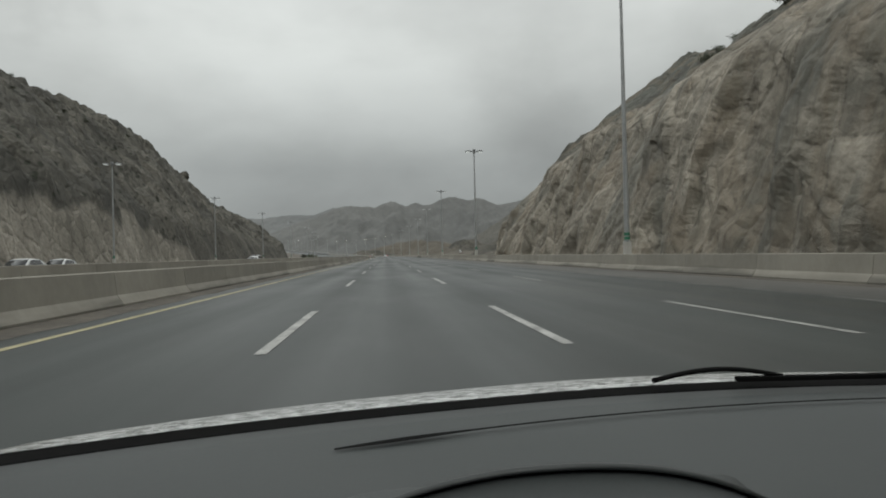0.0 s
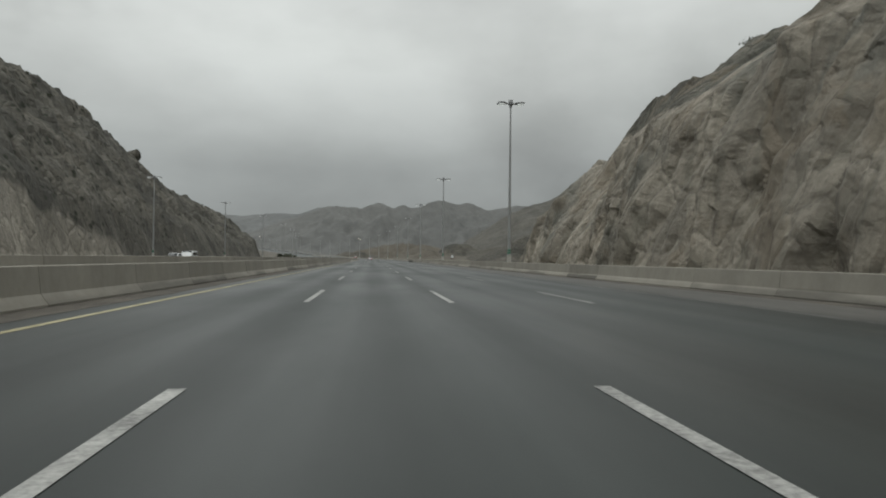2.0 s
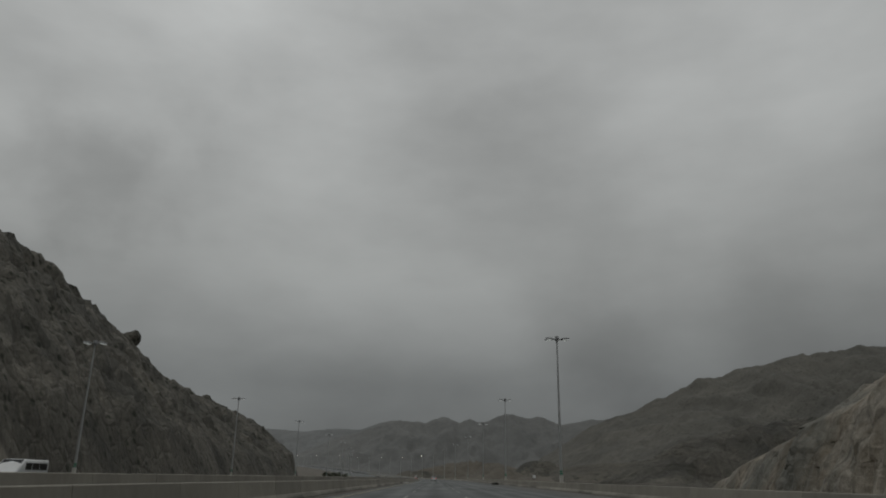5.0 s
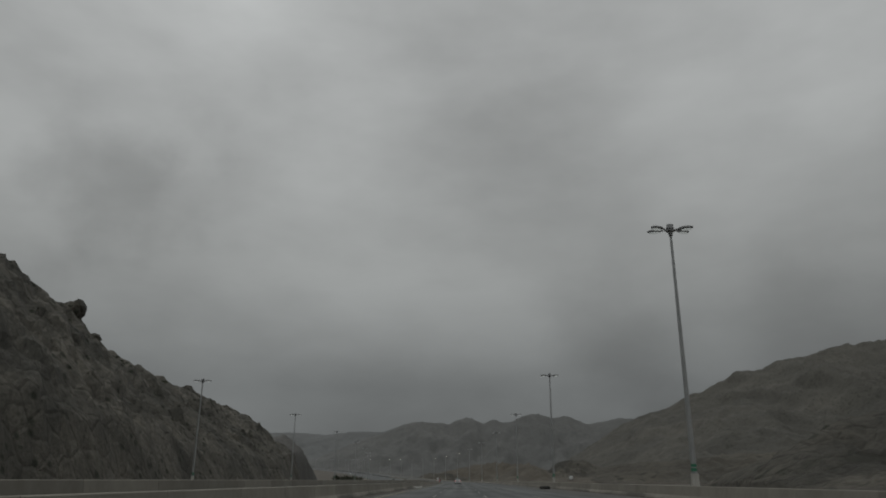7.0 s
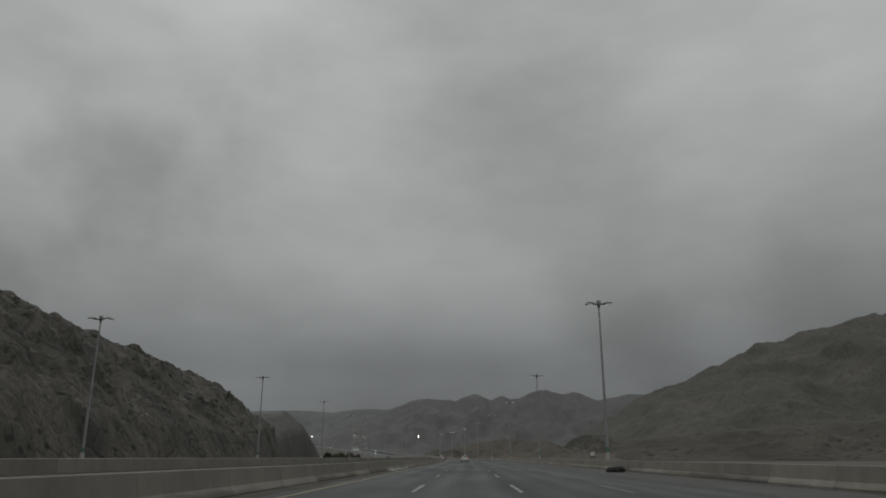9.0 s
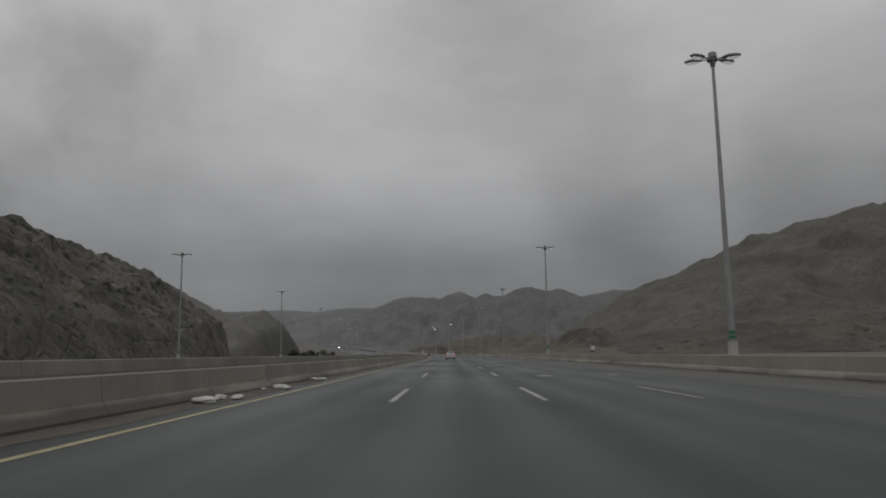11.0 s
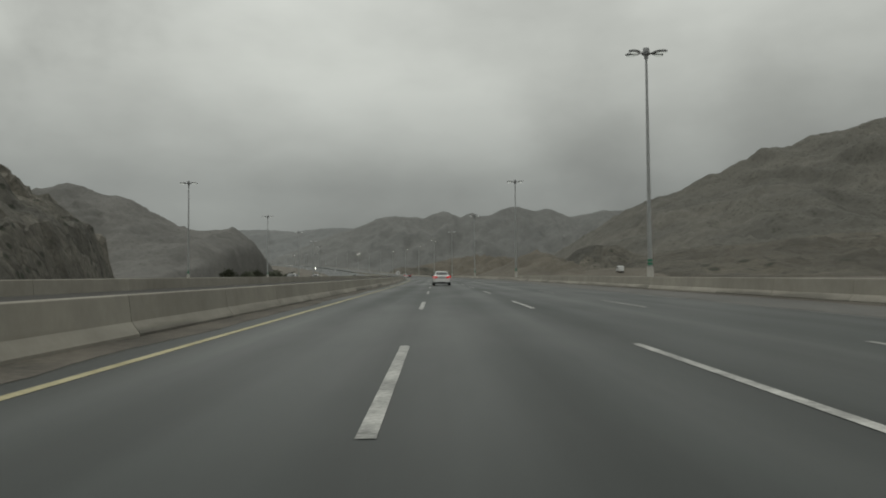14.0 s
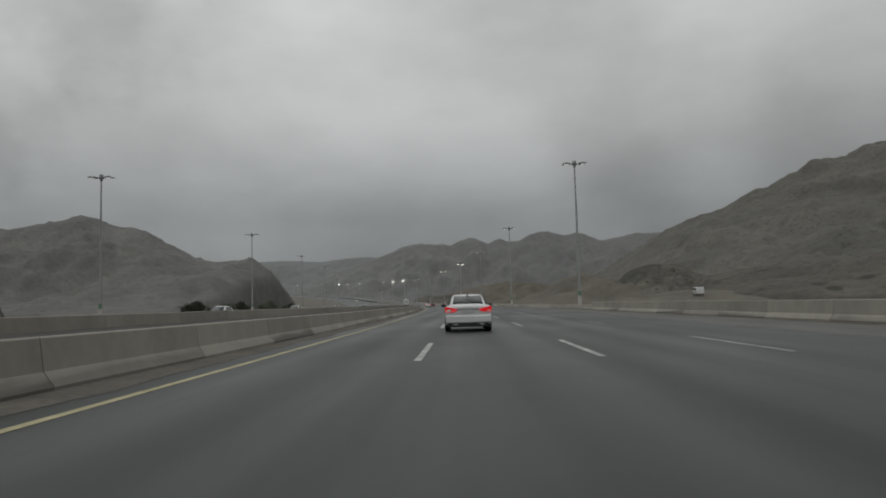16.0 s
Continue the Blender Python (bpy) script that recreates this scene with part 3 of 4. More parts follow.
barrier("median_barrier", lambda y: X_BL + bend(y), -1, -60, 1000, 6.0, lambda y: prof(y, [(0, 0.88), (130, 0.88), (230, 0.80), (900, 0.80)]), "stained grey-beige concrete median safety barrier")
barrier("right_barrier", lambda y: x_right(y) + bend(y), 1, -60, 1000, 6.0, lambda y: 0.86 if y < 432 else 0.58, "grey-beige concrete safety barrier at the road's edge")
barrier("opposite_barrier", lambda y: X_FAR + bend(y), -1, -60, 1000, 6.0, lambda y: 1.08, "weathered concrete barrier of the opposite carriageway")


# raised sheet that gives the dark band above the near barrier's top
fy = np.arange(110, 1000, 6.0)
fill = np.array([[(X_BL - 0.60 + bend(y), y, rise(y) + 0.10), (X_BL - 0.64 + bend(y), y, rise(y) + 0.60 * min(1, (y - 108) / 60)), (-9.2 + bend(y), y, rise(y) + 0.665 * min(1, (y - 108) / 60)), (X_FAR + 0.05 + bend(y), y, rise(y) + 0.665 * min(1, (y - 108) / 60)), (X_FAR + 0.02 + bend(y), y, rise(y) + 0.1)] for y in fy])
tagged(grid_mesh("median_fill", fill, M_FILL), "dark surface filling the median between two barriers", "ground", kind="structure")


# ---- terrain ----
def layer(ob, values):
    """Stores one number a vertex, by which the rock's kind changes."""
    at = ob.data.attributes.new("kind", "FLOAT", "POINT")
    at.data.foreach_set("value", [float(v) for v in np.ravel(values)])


def left_hill():
    xs = np.concatenate([np.arange(-52, -96, -0.9), np.arange(-96, -130, -2.0), np.arange(-130, -250, -8.0)])
    yv = np.arange(-140, 475, 1.3)
    top = [(-140, -1), (-125, 44), (165, 45), (203, 46), (236, 46.5), (257, 44.5), (290, 39), (305, 36), (323, 31), (347, 29.5), (376, 28.5), (400, 26), (420, 25.5), (436, 22.5), (444, 20), (451, 17), (454, 13.5), (457, 6), (460, 0), (464, -2)]
    pts, kind = np.zeros((len(yv), len(xs), 3)), np.zeros((len(yv), len(xs)))
    for i, y in enumerate(yv):
        h = prof(y, top)
        foot = prof(y, [(-200, -55), (412, -55), (430, -58), (442, -61.5), (454, -65.5), (464, -69)]) + 2.2 * fbm(y * 0.03, 7.1) * (1 if y < 420 else 0.4)
        bluff = prof(y, [(150, 0.22), (230, 0.10), (395, 0.12), (440, 0.36)])
        crest = prof(y, [(-200, -85), (400, -85), (455, -79), (480, -80)])
        for j, x in enumerate(xs):
            d = (foot - x) / (foot - crest)
            if d <= 0:
                z = -0.3
            elif d < 1:
                z = h * (bluff * min(1, d * 7) + (1 - bluff) * d ** 0.92)
            else:
                z = h * (1 - 0.10 * (d - 1) - 0.05 * (d - 1) ** 2)
            if j == len(xs) - 1:
                z = -2
            w = min(1.0, max(0, d) * 4) * min(1, max(0.1, h / 15)) * (j < len(xs) - 1)
            r = noise.ridged_multi_fractal((x * 0.05, y * 0.05, z * 0.04), 0.9, 2.1, 6, 1.0, 2.0) - 1.2
            v = blocks((x * 0.17, y * 0.17, z * 0.2), 2.0) + 0.5 * blocks((x * 0.45, y * 0.45, z * 0.45), 6.0)
            q = noise.noise((x * 0.6, y * 0.6, 3.0))
            calm = 0.35 if 0.85 < d < 1.15 else 1.0
            z += w * (1.5 * calm * r + 1.7 * v + 0.4 * q)
            low = (13.5 - max(0, y - 175) * 0.3 - z) / 5 + 1.1 * fbm(y * 0.08, z * 0.1, 3.0)
            kind[i, j] = min(1, max(0, low))
            pts[i, j] = (x + w * 1.6 * noise.noise((x * 0.25, y * 0.25, 9)), y + w * noise.noise((x * 0.4, y * 0.4, 19)), z)
    ob = grid_mesh("left_hill", pts, M_LEFT, smooth=False)
    layer(ob, kind)
    return tagged(ob, "dark grey-brown rocky hillside above the opposite carriageway", "hill", kind="structure")


def right_cliff():
    yv = np.arange(-70, 206, 0.42)
    top = [(-70, -1), (-64, 22), (-50, 26), (40, 23.5), (60, 23), (66, 23.4), (73, 22.4), (81, 24), (84, 24.2), (86, 22.6), (95, 22.2), (99, 21.2), (104, 21.8), (107, 22.4), (112, 21.6), (118, 21.5), (122, 21.3), (124, 20.8), (126, 19.9), (128, 18.8), (130, 17.3), (131.5, 15.4), (133, 14.3), (137, 14.7), (141, 15.5), (143.4, 15.0), (145.4, 12.8), (148.5, 12.0), (152, 11.2), (158, 10.4), (165, 9.0), (172, 7.4), (180, 5.8), (190, 3.8), (200, 1.0), (206, 0)]
    n, back = 76, 9
    pts, kind = np.zeros((len(yv), n + back, 3)), np.zeros((len(yv), n + back))
    for i, y in enumerate(yv):
        h = prof(y, top) + 0.35 * blocks((y * 0.22, 1.7, 0.3), 8.0) * (y < 190)
        foot = prof(y, [(-100, 18.2), (100, 18.6), (140, 21), (165, 25), (185, 29), (206, 33)]) + 0.9 * fbm(y * 0.05, 2.0)
        lip = prof(y, [(-100, 37), (100, 36), (116, 34.8), (127, 32.2), (134, 30.6), (144, 30.8), (152, 31.6), (166, 33), (185, 34.5), (206, 35)])
        gully = prof(y, [(112, 0), (124, 1), (134, 1), (142, 0)])      # set back where the face breaks into a shelf
        for j in range(n + back):
            v = min(1.0, j / (n - 1))
            z = h * v
            lean = 0.33 * (v / 0.62) ** 1.25 if v < 0.62 else 0.33 + 0.67 * (v - 0.62) / 0.38
            lean += gully * (v - lean)
            x = foot + (lip - foot) * lean
            if j >= n:
                x += (j - n + 1) * 5
                z -= (j - n + 1) * 0.9 if j < n + back - 1 else h + 2
            big = fbm(y * 0.05, z * 0.06, 1.0, 6)
            slab = blocks((y * 0.12, z * 0.032, 4.0), 1.0)
            flute = noise.ridged_multi_fractal((y * 0.09 + 0.02 * z, z * 0.018, 6.0), 0.9, 2.1, 5, 1.0, 2.0) - 1.1
            crag = blocks((y * 0.30 + 0.03 * z, z * 0.12, 9.0), 3.0)
            chip = blocks((y * 0.8, z * 0.55, 2.0), 5.0)
            w = min(1, h / 9) * (1 - 0.75 * min(1, max(0, (v - 0.7) / 0.3)))
            x += w * (1.5 * big - 2.2 * slab - 0.6 * crag - 0.16 * chip - 0.8 * flute) + 0.6
            z += (0.4 * noise.noise((y * 0.16, v * 3, 5)) + 0.3 * noise.noise((y * 0.5, v * 5, 2))) * w if j else -0.6
            z += min(1, h / 9) * max(0.0, (v - 0.72) / 0.28) * 0.75 * (blocks((x * 0.28, y * 0.28, 7.0), 4.0) + 0.5 * blocks((x * 0.7, y * 0.7, 1.0), 2.0))
            x = max(x, 17.3 + 0.2 * v)
            kind[i, j] = min(1, max(0, (v - prof(y, [(50, 0.74), (80, 0.66), (115, 0.66), (128, 0.80)])) * 9 + 1.2 * fbm(y * 0.09, v * 4, 3.0) - max(0, y - 128) * 0.12))
            pts[i, j] = (x, y + 0.5 * w * noise.noise((y * 0.5, z * 0.5, 14)), z)
    ob = grid_mesh("rock_cliff", pts, M_CLIFF, smooth=False)
    layer(ob, kind)
    return tagged(ob, "steep blasted cutting face of grey-brown rock", "cliff", kind="structure")


def ridge(name, crest, depth, step, mat, label, rough=1.0, seed=0.0, shape=1.2, behind=1.0):
    """A hill whose crest runs through (x, y, height) knots; it falls towards the camera and behind."""
    crest = np.array(crest, float)
    s = np.concatenate([[0], np.cumsum(np.hypot(*np.diff(crest[:, :2], axis=0).T))])
    sv = np.arange(0, s[-1], step)
    cv = np.concatenate([np.linspace(-1, 0.25, max(14, int(1.25 * depth / step))), [0.4, 0.6, 0.8]])
    pts = np.zeros((len(sv), len(cv), 3))
    for i, a in enumerate(sv):
        cx, cy, ch = (np.interp(a, s, crest[:, k]) for k in range(3))
        for j, c in enumerate(cv):
            x, y = cx, cy + c * depth * (behind if c > 0 else 1.0)
            k = 1 - abs(c) if c < 0 else 1 - 0.8 * c
            z = ch * (max(0, k) ** shape)
            f = 1 / (depth * 0.30)
            free = min(1, 4 * abs(c)) * min(1, 3 * (1 - abs(c))) + 0.10
            wx = x + 0.10 * depth * noise.noise((x * f * 0.8, y * f * 0.8, seed + 5))
            z += free * rough * ch * 0.17 * (noise.ridged_multi_fractal((wx * f + seed, y * f * 0.45, seed), 0.9, 2.1, 6, 1.0, 2.0) - 1.1)
            z += free * rough * ch * 0.07 * (noise.ridged_multi_fractal((wx * f * 3.1 + seed, y * f * 1.1, seed + 2), 0.8, 2.1, 5, 1.0, 2.0) - 1.1)
            fine_ = min(1, ch / 30) * min(1, 4 * (1 - abs(c))) * min(1.0, 0.35 + 2.5 * abs(c))
            z += rough * fine_ * (2.0 * fbm(x * 0.035 + seed, y * 0.035, 0.0, 6) + 1.5 * blocks((x * 0.06, y * 0.06, seed), seed) + 0.8 * blocks((x * 0.16, y * 0.16, seed), seed + 3))
            z += rough * ch * (0.016 * noise.noise((x * 9.0 / depth, 3.3, seed)) + 0.012 * noise.noise((x * 26.0 / depth, 1.7, seed)) + 0.007 * noise.noise((x * 70.0 / depth, 0.7, seed))) * max(0.0, 1 - 3 * abs(c))
            z += rough * min(1, ch / 60) * (1.2 * noise.noise((x * 0.16, y * 0.16, seed)) + 0.8 * noise.noise((x * 0.37, y * 0.37, seed)))
            z += rough * min(1, ch / 60) * 3.2 * max(0.0, noise.noise((x * 0.11, y * 0.11, seed + 8)))
            if c <= -0.99 or c >= 0.79 or i in (0, len(sv) - 1):
                z = -2
            pts[i, j] = (x, y, z)
    return tagged(grid_mesh(name, pts, mat, flip=True), label, "hill", kind="structure")


left_hill()
right_cliff()
ridge("right_mountain", [(105, 1000, 1), (130, 1020, 21), (170, 1040, 48), (200, 1050, 67), (225, 1050, 77), (252, 1050, 85), (266, 1050, 91), (278, 1050, 100), (296, 1050, 107), (318, 1050, 119), (333, 1050, 125), (346, 1050, 132), (362, 1050, 131), (376, 1050, 133), (390, 1050, 142), (418, 1050, 148), (448, 1050, 155), (480, 1050, 165), (530, 1050, 172), (590, 1050, 179), (700, 1050, 169), (1100, 1050, 143)], 440, 4.0, M_SLOPE, "grey-brown rocky mountain slope beside the motorway", 0.9, 3.0)
ridge("scrub_slope", [(28, 232, 0.5), (34, 234, 4), (42, 236, 7.5), (54, 240, 10.5), (70, 243, 12.5), (90, 245, 13), (120, 246, 10), (150, 247, 1)], 26, 1.2, M_HILL, "dark scrubby slope behind the cutting's end", 1.5, 83.0)
ridge("foothill", [(62, 585, 1), (75, 590, 7), (100, 590, 11), (130, 600, 13), (180, 600, 17), (260, 600, 22), (400, 600, 26), (600, 600, 24)], 130, 3, M_SCRUB, "low dark eroded rocky foothill", 1.6, 31.0)
ridge("dark_foothill", [(48, 612, 0.5), (53, 612, 5), (58, 612, 10.5), (66, 612, 13), (76, 612, 12.5), (86, 612, 9), (98, 612, 4), (106, 612, 0.5)], 55, 1.6, M_HILL, "small dark hill of bare rock and scrub", 1.6, 71.0)
ridge("sand_mound", [(15, 600, 0.3), (20, 600, 2), (28, 600, 5), (34, 600, 8.5), (40, 600, 10.3), (46, 600, 9), (52, 602, 5.5), (60, 605, 3.5), (75, 610, 2.5), (100, 620, 1)], 75, 1.3, M_TAN, "tan heap of bulldozed sandy ground", 1.8, 41.0)
ridge("earth_bank", [(40, 548, 0.5), (50, 546, 2.2), (58, 545, 2.9), (75, 545, 2.4), (95, 550, 0.6)], 42, 1.5, M_TAN, "low bank of tan earth with a track on it", 0.7, 47.0)
ridge("rock_knoll", [(-50, 1010, 1), (-44, 1005, 6), (-34, 1000, 9), (-24, 1000, 8), (-12, 1000, 9), (2, 1000, 5), (16, 1005, 1)], 34, 2.0, M_HILL, "dark knoll of rock beside the curving motorway", 1.2, 53.0)
ridge("tan_hills", [(-52, 1260, 1), (-25, 1250, 12), (10, 1240, 19), (50, 1230, 25), (95, 1210, 22), (140, 1190, 10), (170, 1180, 1)], 130, 3.0, M_TAN, "low tan hills behind the curve", 1.8, 61.0)
ridge("left_mountain", [(-1200, 1145, 80), (-800, 1145, 85), (-560, 1145, 90), (-521, 1145, 93), (-499, 1145, 101), (-470, 1145, 104), (-454, 1145, 108), (-430, 1145, 111), (-418, 1145, 109), (-403, 1145, 102), (-391, 1145, 98), (-375, 1145, 98), (-359, 1145, 93), (-345, 1145, 84), (-325, 1145, 73), (-305, 1145, 62), (-290, 1145, 56), (-270, 1145, 54), (-252, 1145, 56), (-240, 1145, 59), (-232, 1145, 54), (-222, 1145, 47), (-213, 1145, 40), (-208, 1145, 26), (-205, 1145, 8), (-203, 1145, 0)], 330, 4.0, M_GREYHILL, "grey rocky mountain, lightened for haze, beyond the opposite carriageway", 0.8, 11.0, behind=0.3)
ridge("far_mountains", [(-3491, 2600, 201), (-2014, 2600, 161), (-940, 2600, 145), (-571, 2600, 150), (-457, 2600, 142), (-363, 2600, 153), (-255, 2600, 154), (-191, 2600, 178), (-128, 2600, 168), (-40, 2600, 163), (-7, 2600, 175), (30, 2600, 178), (78, 2600, 164), (115, 2600, 176), (148, 2600, 164), (176, 2600, 168), (222, 2600, 187), (269, 2600, 191), (322, 2600, 177), (360, 2600, 184), (396, 2600, 174), (435, 2600, 160), (490, 2600, 171), (532, 2600, 178), (624, 2600, 178), (806, 2600, 195), (1209, 2600, 225), (2149, 2600, 260)], 560, 10, M_FAR, "mountain range on the horizon, its rock paled to grey for haze", 0.7, 21.0)
ridge("middle_mountains", [(-480, 2000, 1), (-400, 2000, 35), (-330, 2000, 65), (-260, 2000, 92), (-200, 2000, 112), (-165, 2000, 125), (-142, 2000, 137), (-95, 2000, 142), (-30, 2000, 138), (-5, 2000, 148), (22, 2000, 151), (58, 2000, 139), (86, 2000, 149), (110, 2000, 139), (131, 2000, 142), (165, 2000, 158), (200, 2000, 162), (240, 2000, 150), (268, 2000, 156), (295, 2000, 147), (324, 2000, 135), (365, 2000, 145), (396, 2000, 151), (465, 2000, 151), (600, 2000, 165), (900, 2000, 190), (1400, 2000, 200)], 350, 7, M_MID, "mountain ridge before the farthest range, its rock greyed for haze", 0.75, 26.0)



# ---- high-mast lamps ----
def mast_lamp(height, lens, size):
    root = tagged(new("street_lamp"), "tall galvanised high-mast street lamp with four long floodlights", "street lamp", "lamps along the motorway")
    bm = bmesh.new()
    box(bm, -0.225, 0.225, -0.225, 0.225, -0.06, 1.62, 0.03)
    part("pedestal", bm, M_PALE, root, "pale concrete pedestal")
    bm = bmesh.new()
    tube(bm, (0, 0, 1.62), (0, 0, 1.66), 0.22, 0.22, 16)
    for k in range(8):
        a = k * math.pi / 4
        tube(bm, (0.205 * math.cos(a), 0.205 * math.sin(a), 1.65), (0.205 * math.cos(a), 0.205 * math.sin(a), 1.72), 0.015, 0.015, 6)
    part("base_flange", bm, M_GALV, root)
    bm = bmesh.new()
    tube(bm, (0, 0, 1.66), (0, 0, height), 0.19, 0.09, 16)
    part("pole", bm, M_GALV, root)
    for z in (1.78, 2.06):
        bm = bmesh.new()
        tube(bm, (0, 0, z), (0, 0, z + 0.2), 0.197, 0.196, 16)
        part("band", bm, M_GREEN, root, "green painted band")
    bm = bmesh.new()
    tube(bm, (0, 0, height - 0.35), (0, 0, height + 0.22), 0.14, 0.24, 16)
    tube(bm, (0, 0, height + 0.22), (0, 0, height + 0.55), 0.29, 0.25, 16)
    tube(bm, (0, 0, height + 0.02), (0, 0, height + 0.07), 0.34, 0.34, 16)
    part("hub", bm, M_STEEL, root, "dull grey hub")
    for k in range(4):
        a = radians((20, 160, 200, 340)[k])
        turn = Matrix.Translation((0, 0, height + 0.12)) @ Matrix.Rotation(a, 4, "Z")
        bm = bmesh.new()
        tube(bm, (0.2, 0, 0), (0.9, 0, 0.05), 0.05, 0.045, 8)
        r = bmesh.ops.create_uvsphere(bm, u_segments=14, v_segments=8, radius=1.0, matrix=Matrix.Translation((1.14, 0, 0.06)) @ Matrix.Diagonal((0.58, 0.26, 0.15, 1)))
        bmesh.ops.transform(bm, matrix=turn, verts=bm.verts)
        head = part("floodlight", bm, M_STEEL, root)
        bm = bmesh.new()
        bmesh.ops.create_uvsphere(bm, u_segments=12, v_segments=6, radius=1.0, matrix=Matrix.Translation((1.20, 0, -0.075)) @ Matrix.Diagonal(size))
        bmesh.ops.transform(bm, matrix=turn, verts=bm.verts)
        part("lens", bm, lens, head, "milky lamp glass")
    return root


LAMP_H = 19.3
RIGHT_LAMPS = [(16.4, 47.2), (16.2, 126.8), (16.5, 207.8), (16.8, 287.6), (16.7, 369.2), (14.9, 451.1), (11.3, 533.4), (6.0, 614.4)]
RIGHT_LAMPS += [flow(16.7, 614.4 + 81.5 * k) for k in range(1, 17)]
LEFT_LAMPS = [(-50.5, 57.0), (-50.7, 137.0), (-50.9, 217.2), (-50.2, 295.6), (-48.7, 371.2), (-49.3, 449.8), (-52.8, 530.0), (-58.3, 608.4)]
LEFT_LAMPS += [flow(-48.3, 608.4 + 80.0 * k) for k in range(1, 17)]
lamp = mast_lamp(LAMP_H, M_LENS, (0.42, 0.18, 0.085, 1))
lamp.matrix_basis = pose(*RIGHT_LAMPS[0], 0)
lit = mast_lamp(LAMP_H, M_LIT, (0.22, 0.15, 0.08, 1))
tagged(lit, "tall galvanised high-mast street lamp, its floodlights lit")
lit.matrix_basis = pose(*RIGHT_LAMPS[8], rise(RIGHT_LAMPS[8][1]))
glaring = mast_lamp(LAMP_H, M_GLARE, (0.22, 0.15, 0.08, 1))
tagged(glaring, "far high-mast street lamp with glaring floodlights on the climbing motorway")
glaring.matrix_basis = pose(*RIGHT_LAMPS[-1], rise(RIGHT_LAMPS[-1][1]))
for x, y in RIGHT_LAMPS[1:8] + LEFT_LAMPS:
    copy_thing(lamp, pose(x, y, rise(y)))
for x, y in RIGHT_LAMPS[9:-1]:
    copy_thing(glaring if y > 1000 else lit, pose(x, y, rise(y)))


# ---- vehicles ----
def loft(bm, rings, caps=True):
    vs = [[bm.verts.new(p) for p in r] for r in rings]
    n = len(vs[0])
    for a, b in zip(vs, vs[1:]):
        for i in range(n):
            bm.faces.new((a[i], a[(i + 1) % n], b[(i + 1) % n], b[i]))
    if caps:
        bm.faces.new(vs[0][::-1])
        bm.faces.new(vs[-1])
    bmesh.ops.recalc_face_normals(bm, faces=bm.faces)
    for f in bm.faces:
        f.smooth = len(f.verts) == 4


def slab(bm, corners, thick):
    """A thin solid panel over four or more corners in order."""
    v = [Vector(c) for c in corners]
    nrm = (v[1] - v[0]).cross(v[2] - v[0]).normalized() * thick
    loft(bm, [[tuple(p) for p in v], [tuple(p + nrm) for p in v]])
    for f in bm.faces:
        f.smooth = False


def wheel(root, x, y, r=0.33, w=0.22):
    bm = bmesh.new()
    prof_ = [(-w / 2, r * 0.66), (-w / 2, r * 0.93), (-w * 0.36, r), (w * 0.36, r), (w / 2, r * 0.93), (w / 2, r * 0.66)]
    rings = [[(x + dx, y + q * math.cos(a), r + q * math.sin(a)) for dx, q in prof_] for a in [k * math.tau / 24 for k in range(25)]]
    loft(bm, rings, caps=False)
    bmesh.ops.remove_doubles(bm, verts=bm.verts, dist=0.0005)
    tyre = part("wheel", bm, M_RUBBER, root)
    bm = bmesh.new()
    tube(bm, (x - w * 0.42, y, r), (x + w * 0.42, y, r), r * 0.2, r * 0.2, 12)
    for k in range(5):
        a = k * math.tau / 5
        p, q = (r * 0.12 * math.cos(a), r * 0.12 * math.sin(a)), (r * 0.68 * math.cos(a), r * 0.68 * math.sin(a))
        for sx in (-1, 1):
            tube(bm, (x + sx * w * 0.40, y + p[0], r + p[1]), (x + sx * w * 0.40, y + q[0], r + q[1]), 0.035, 0.03, 6)
    part("rim", bm, M_ALLOY, tyre)


def section(y, hw, zb, zt, crown=0.02):
    """Closed cross-section of a car's lower body."""
    half = [(0.0, zb), (hw * 0.84, zb), (hw * 0.97, zb + 0.07), (hw, zb + (zt - zb) * 0.45), (hw * 0.985, zt - 0.16), (hw * 0.93, zt - 0.03), (hw * 0.80, zt), (0.0, zt + crown)]
    return [(x, y, z) for x, z in half] + [(-x, y, z) for x, z in half[-2:0:-1]]


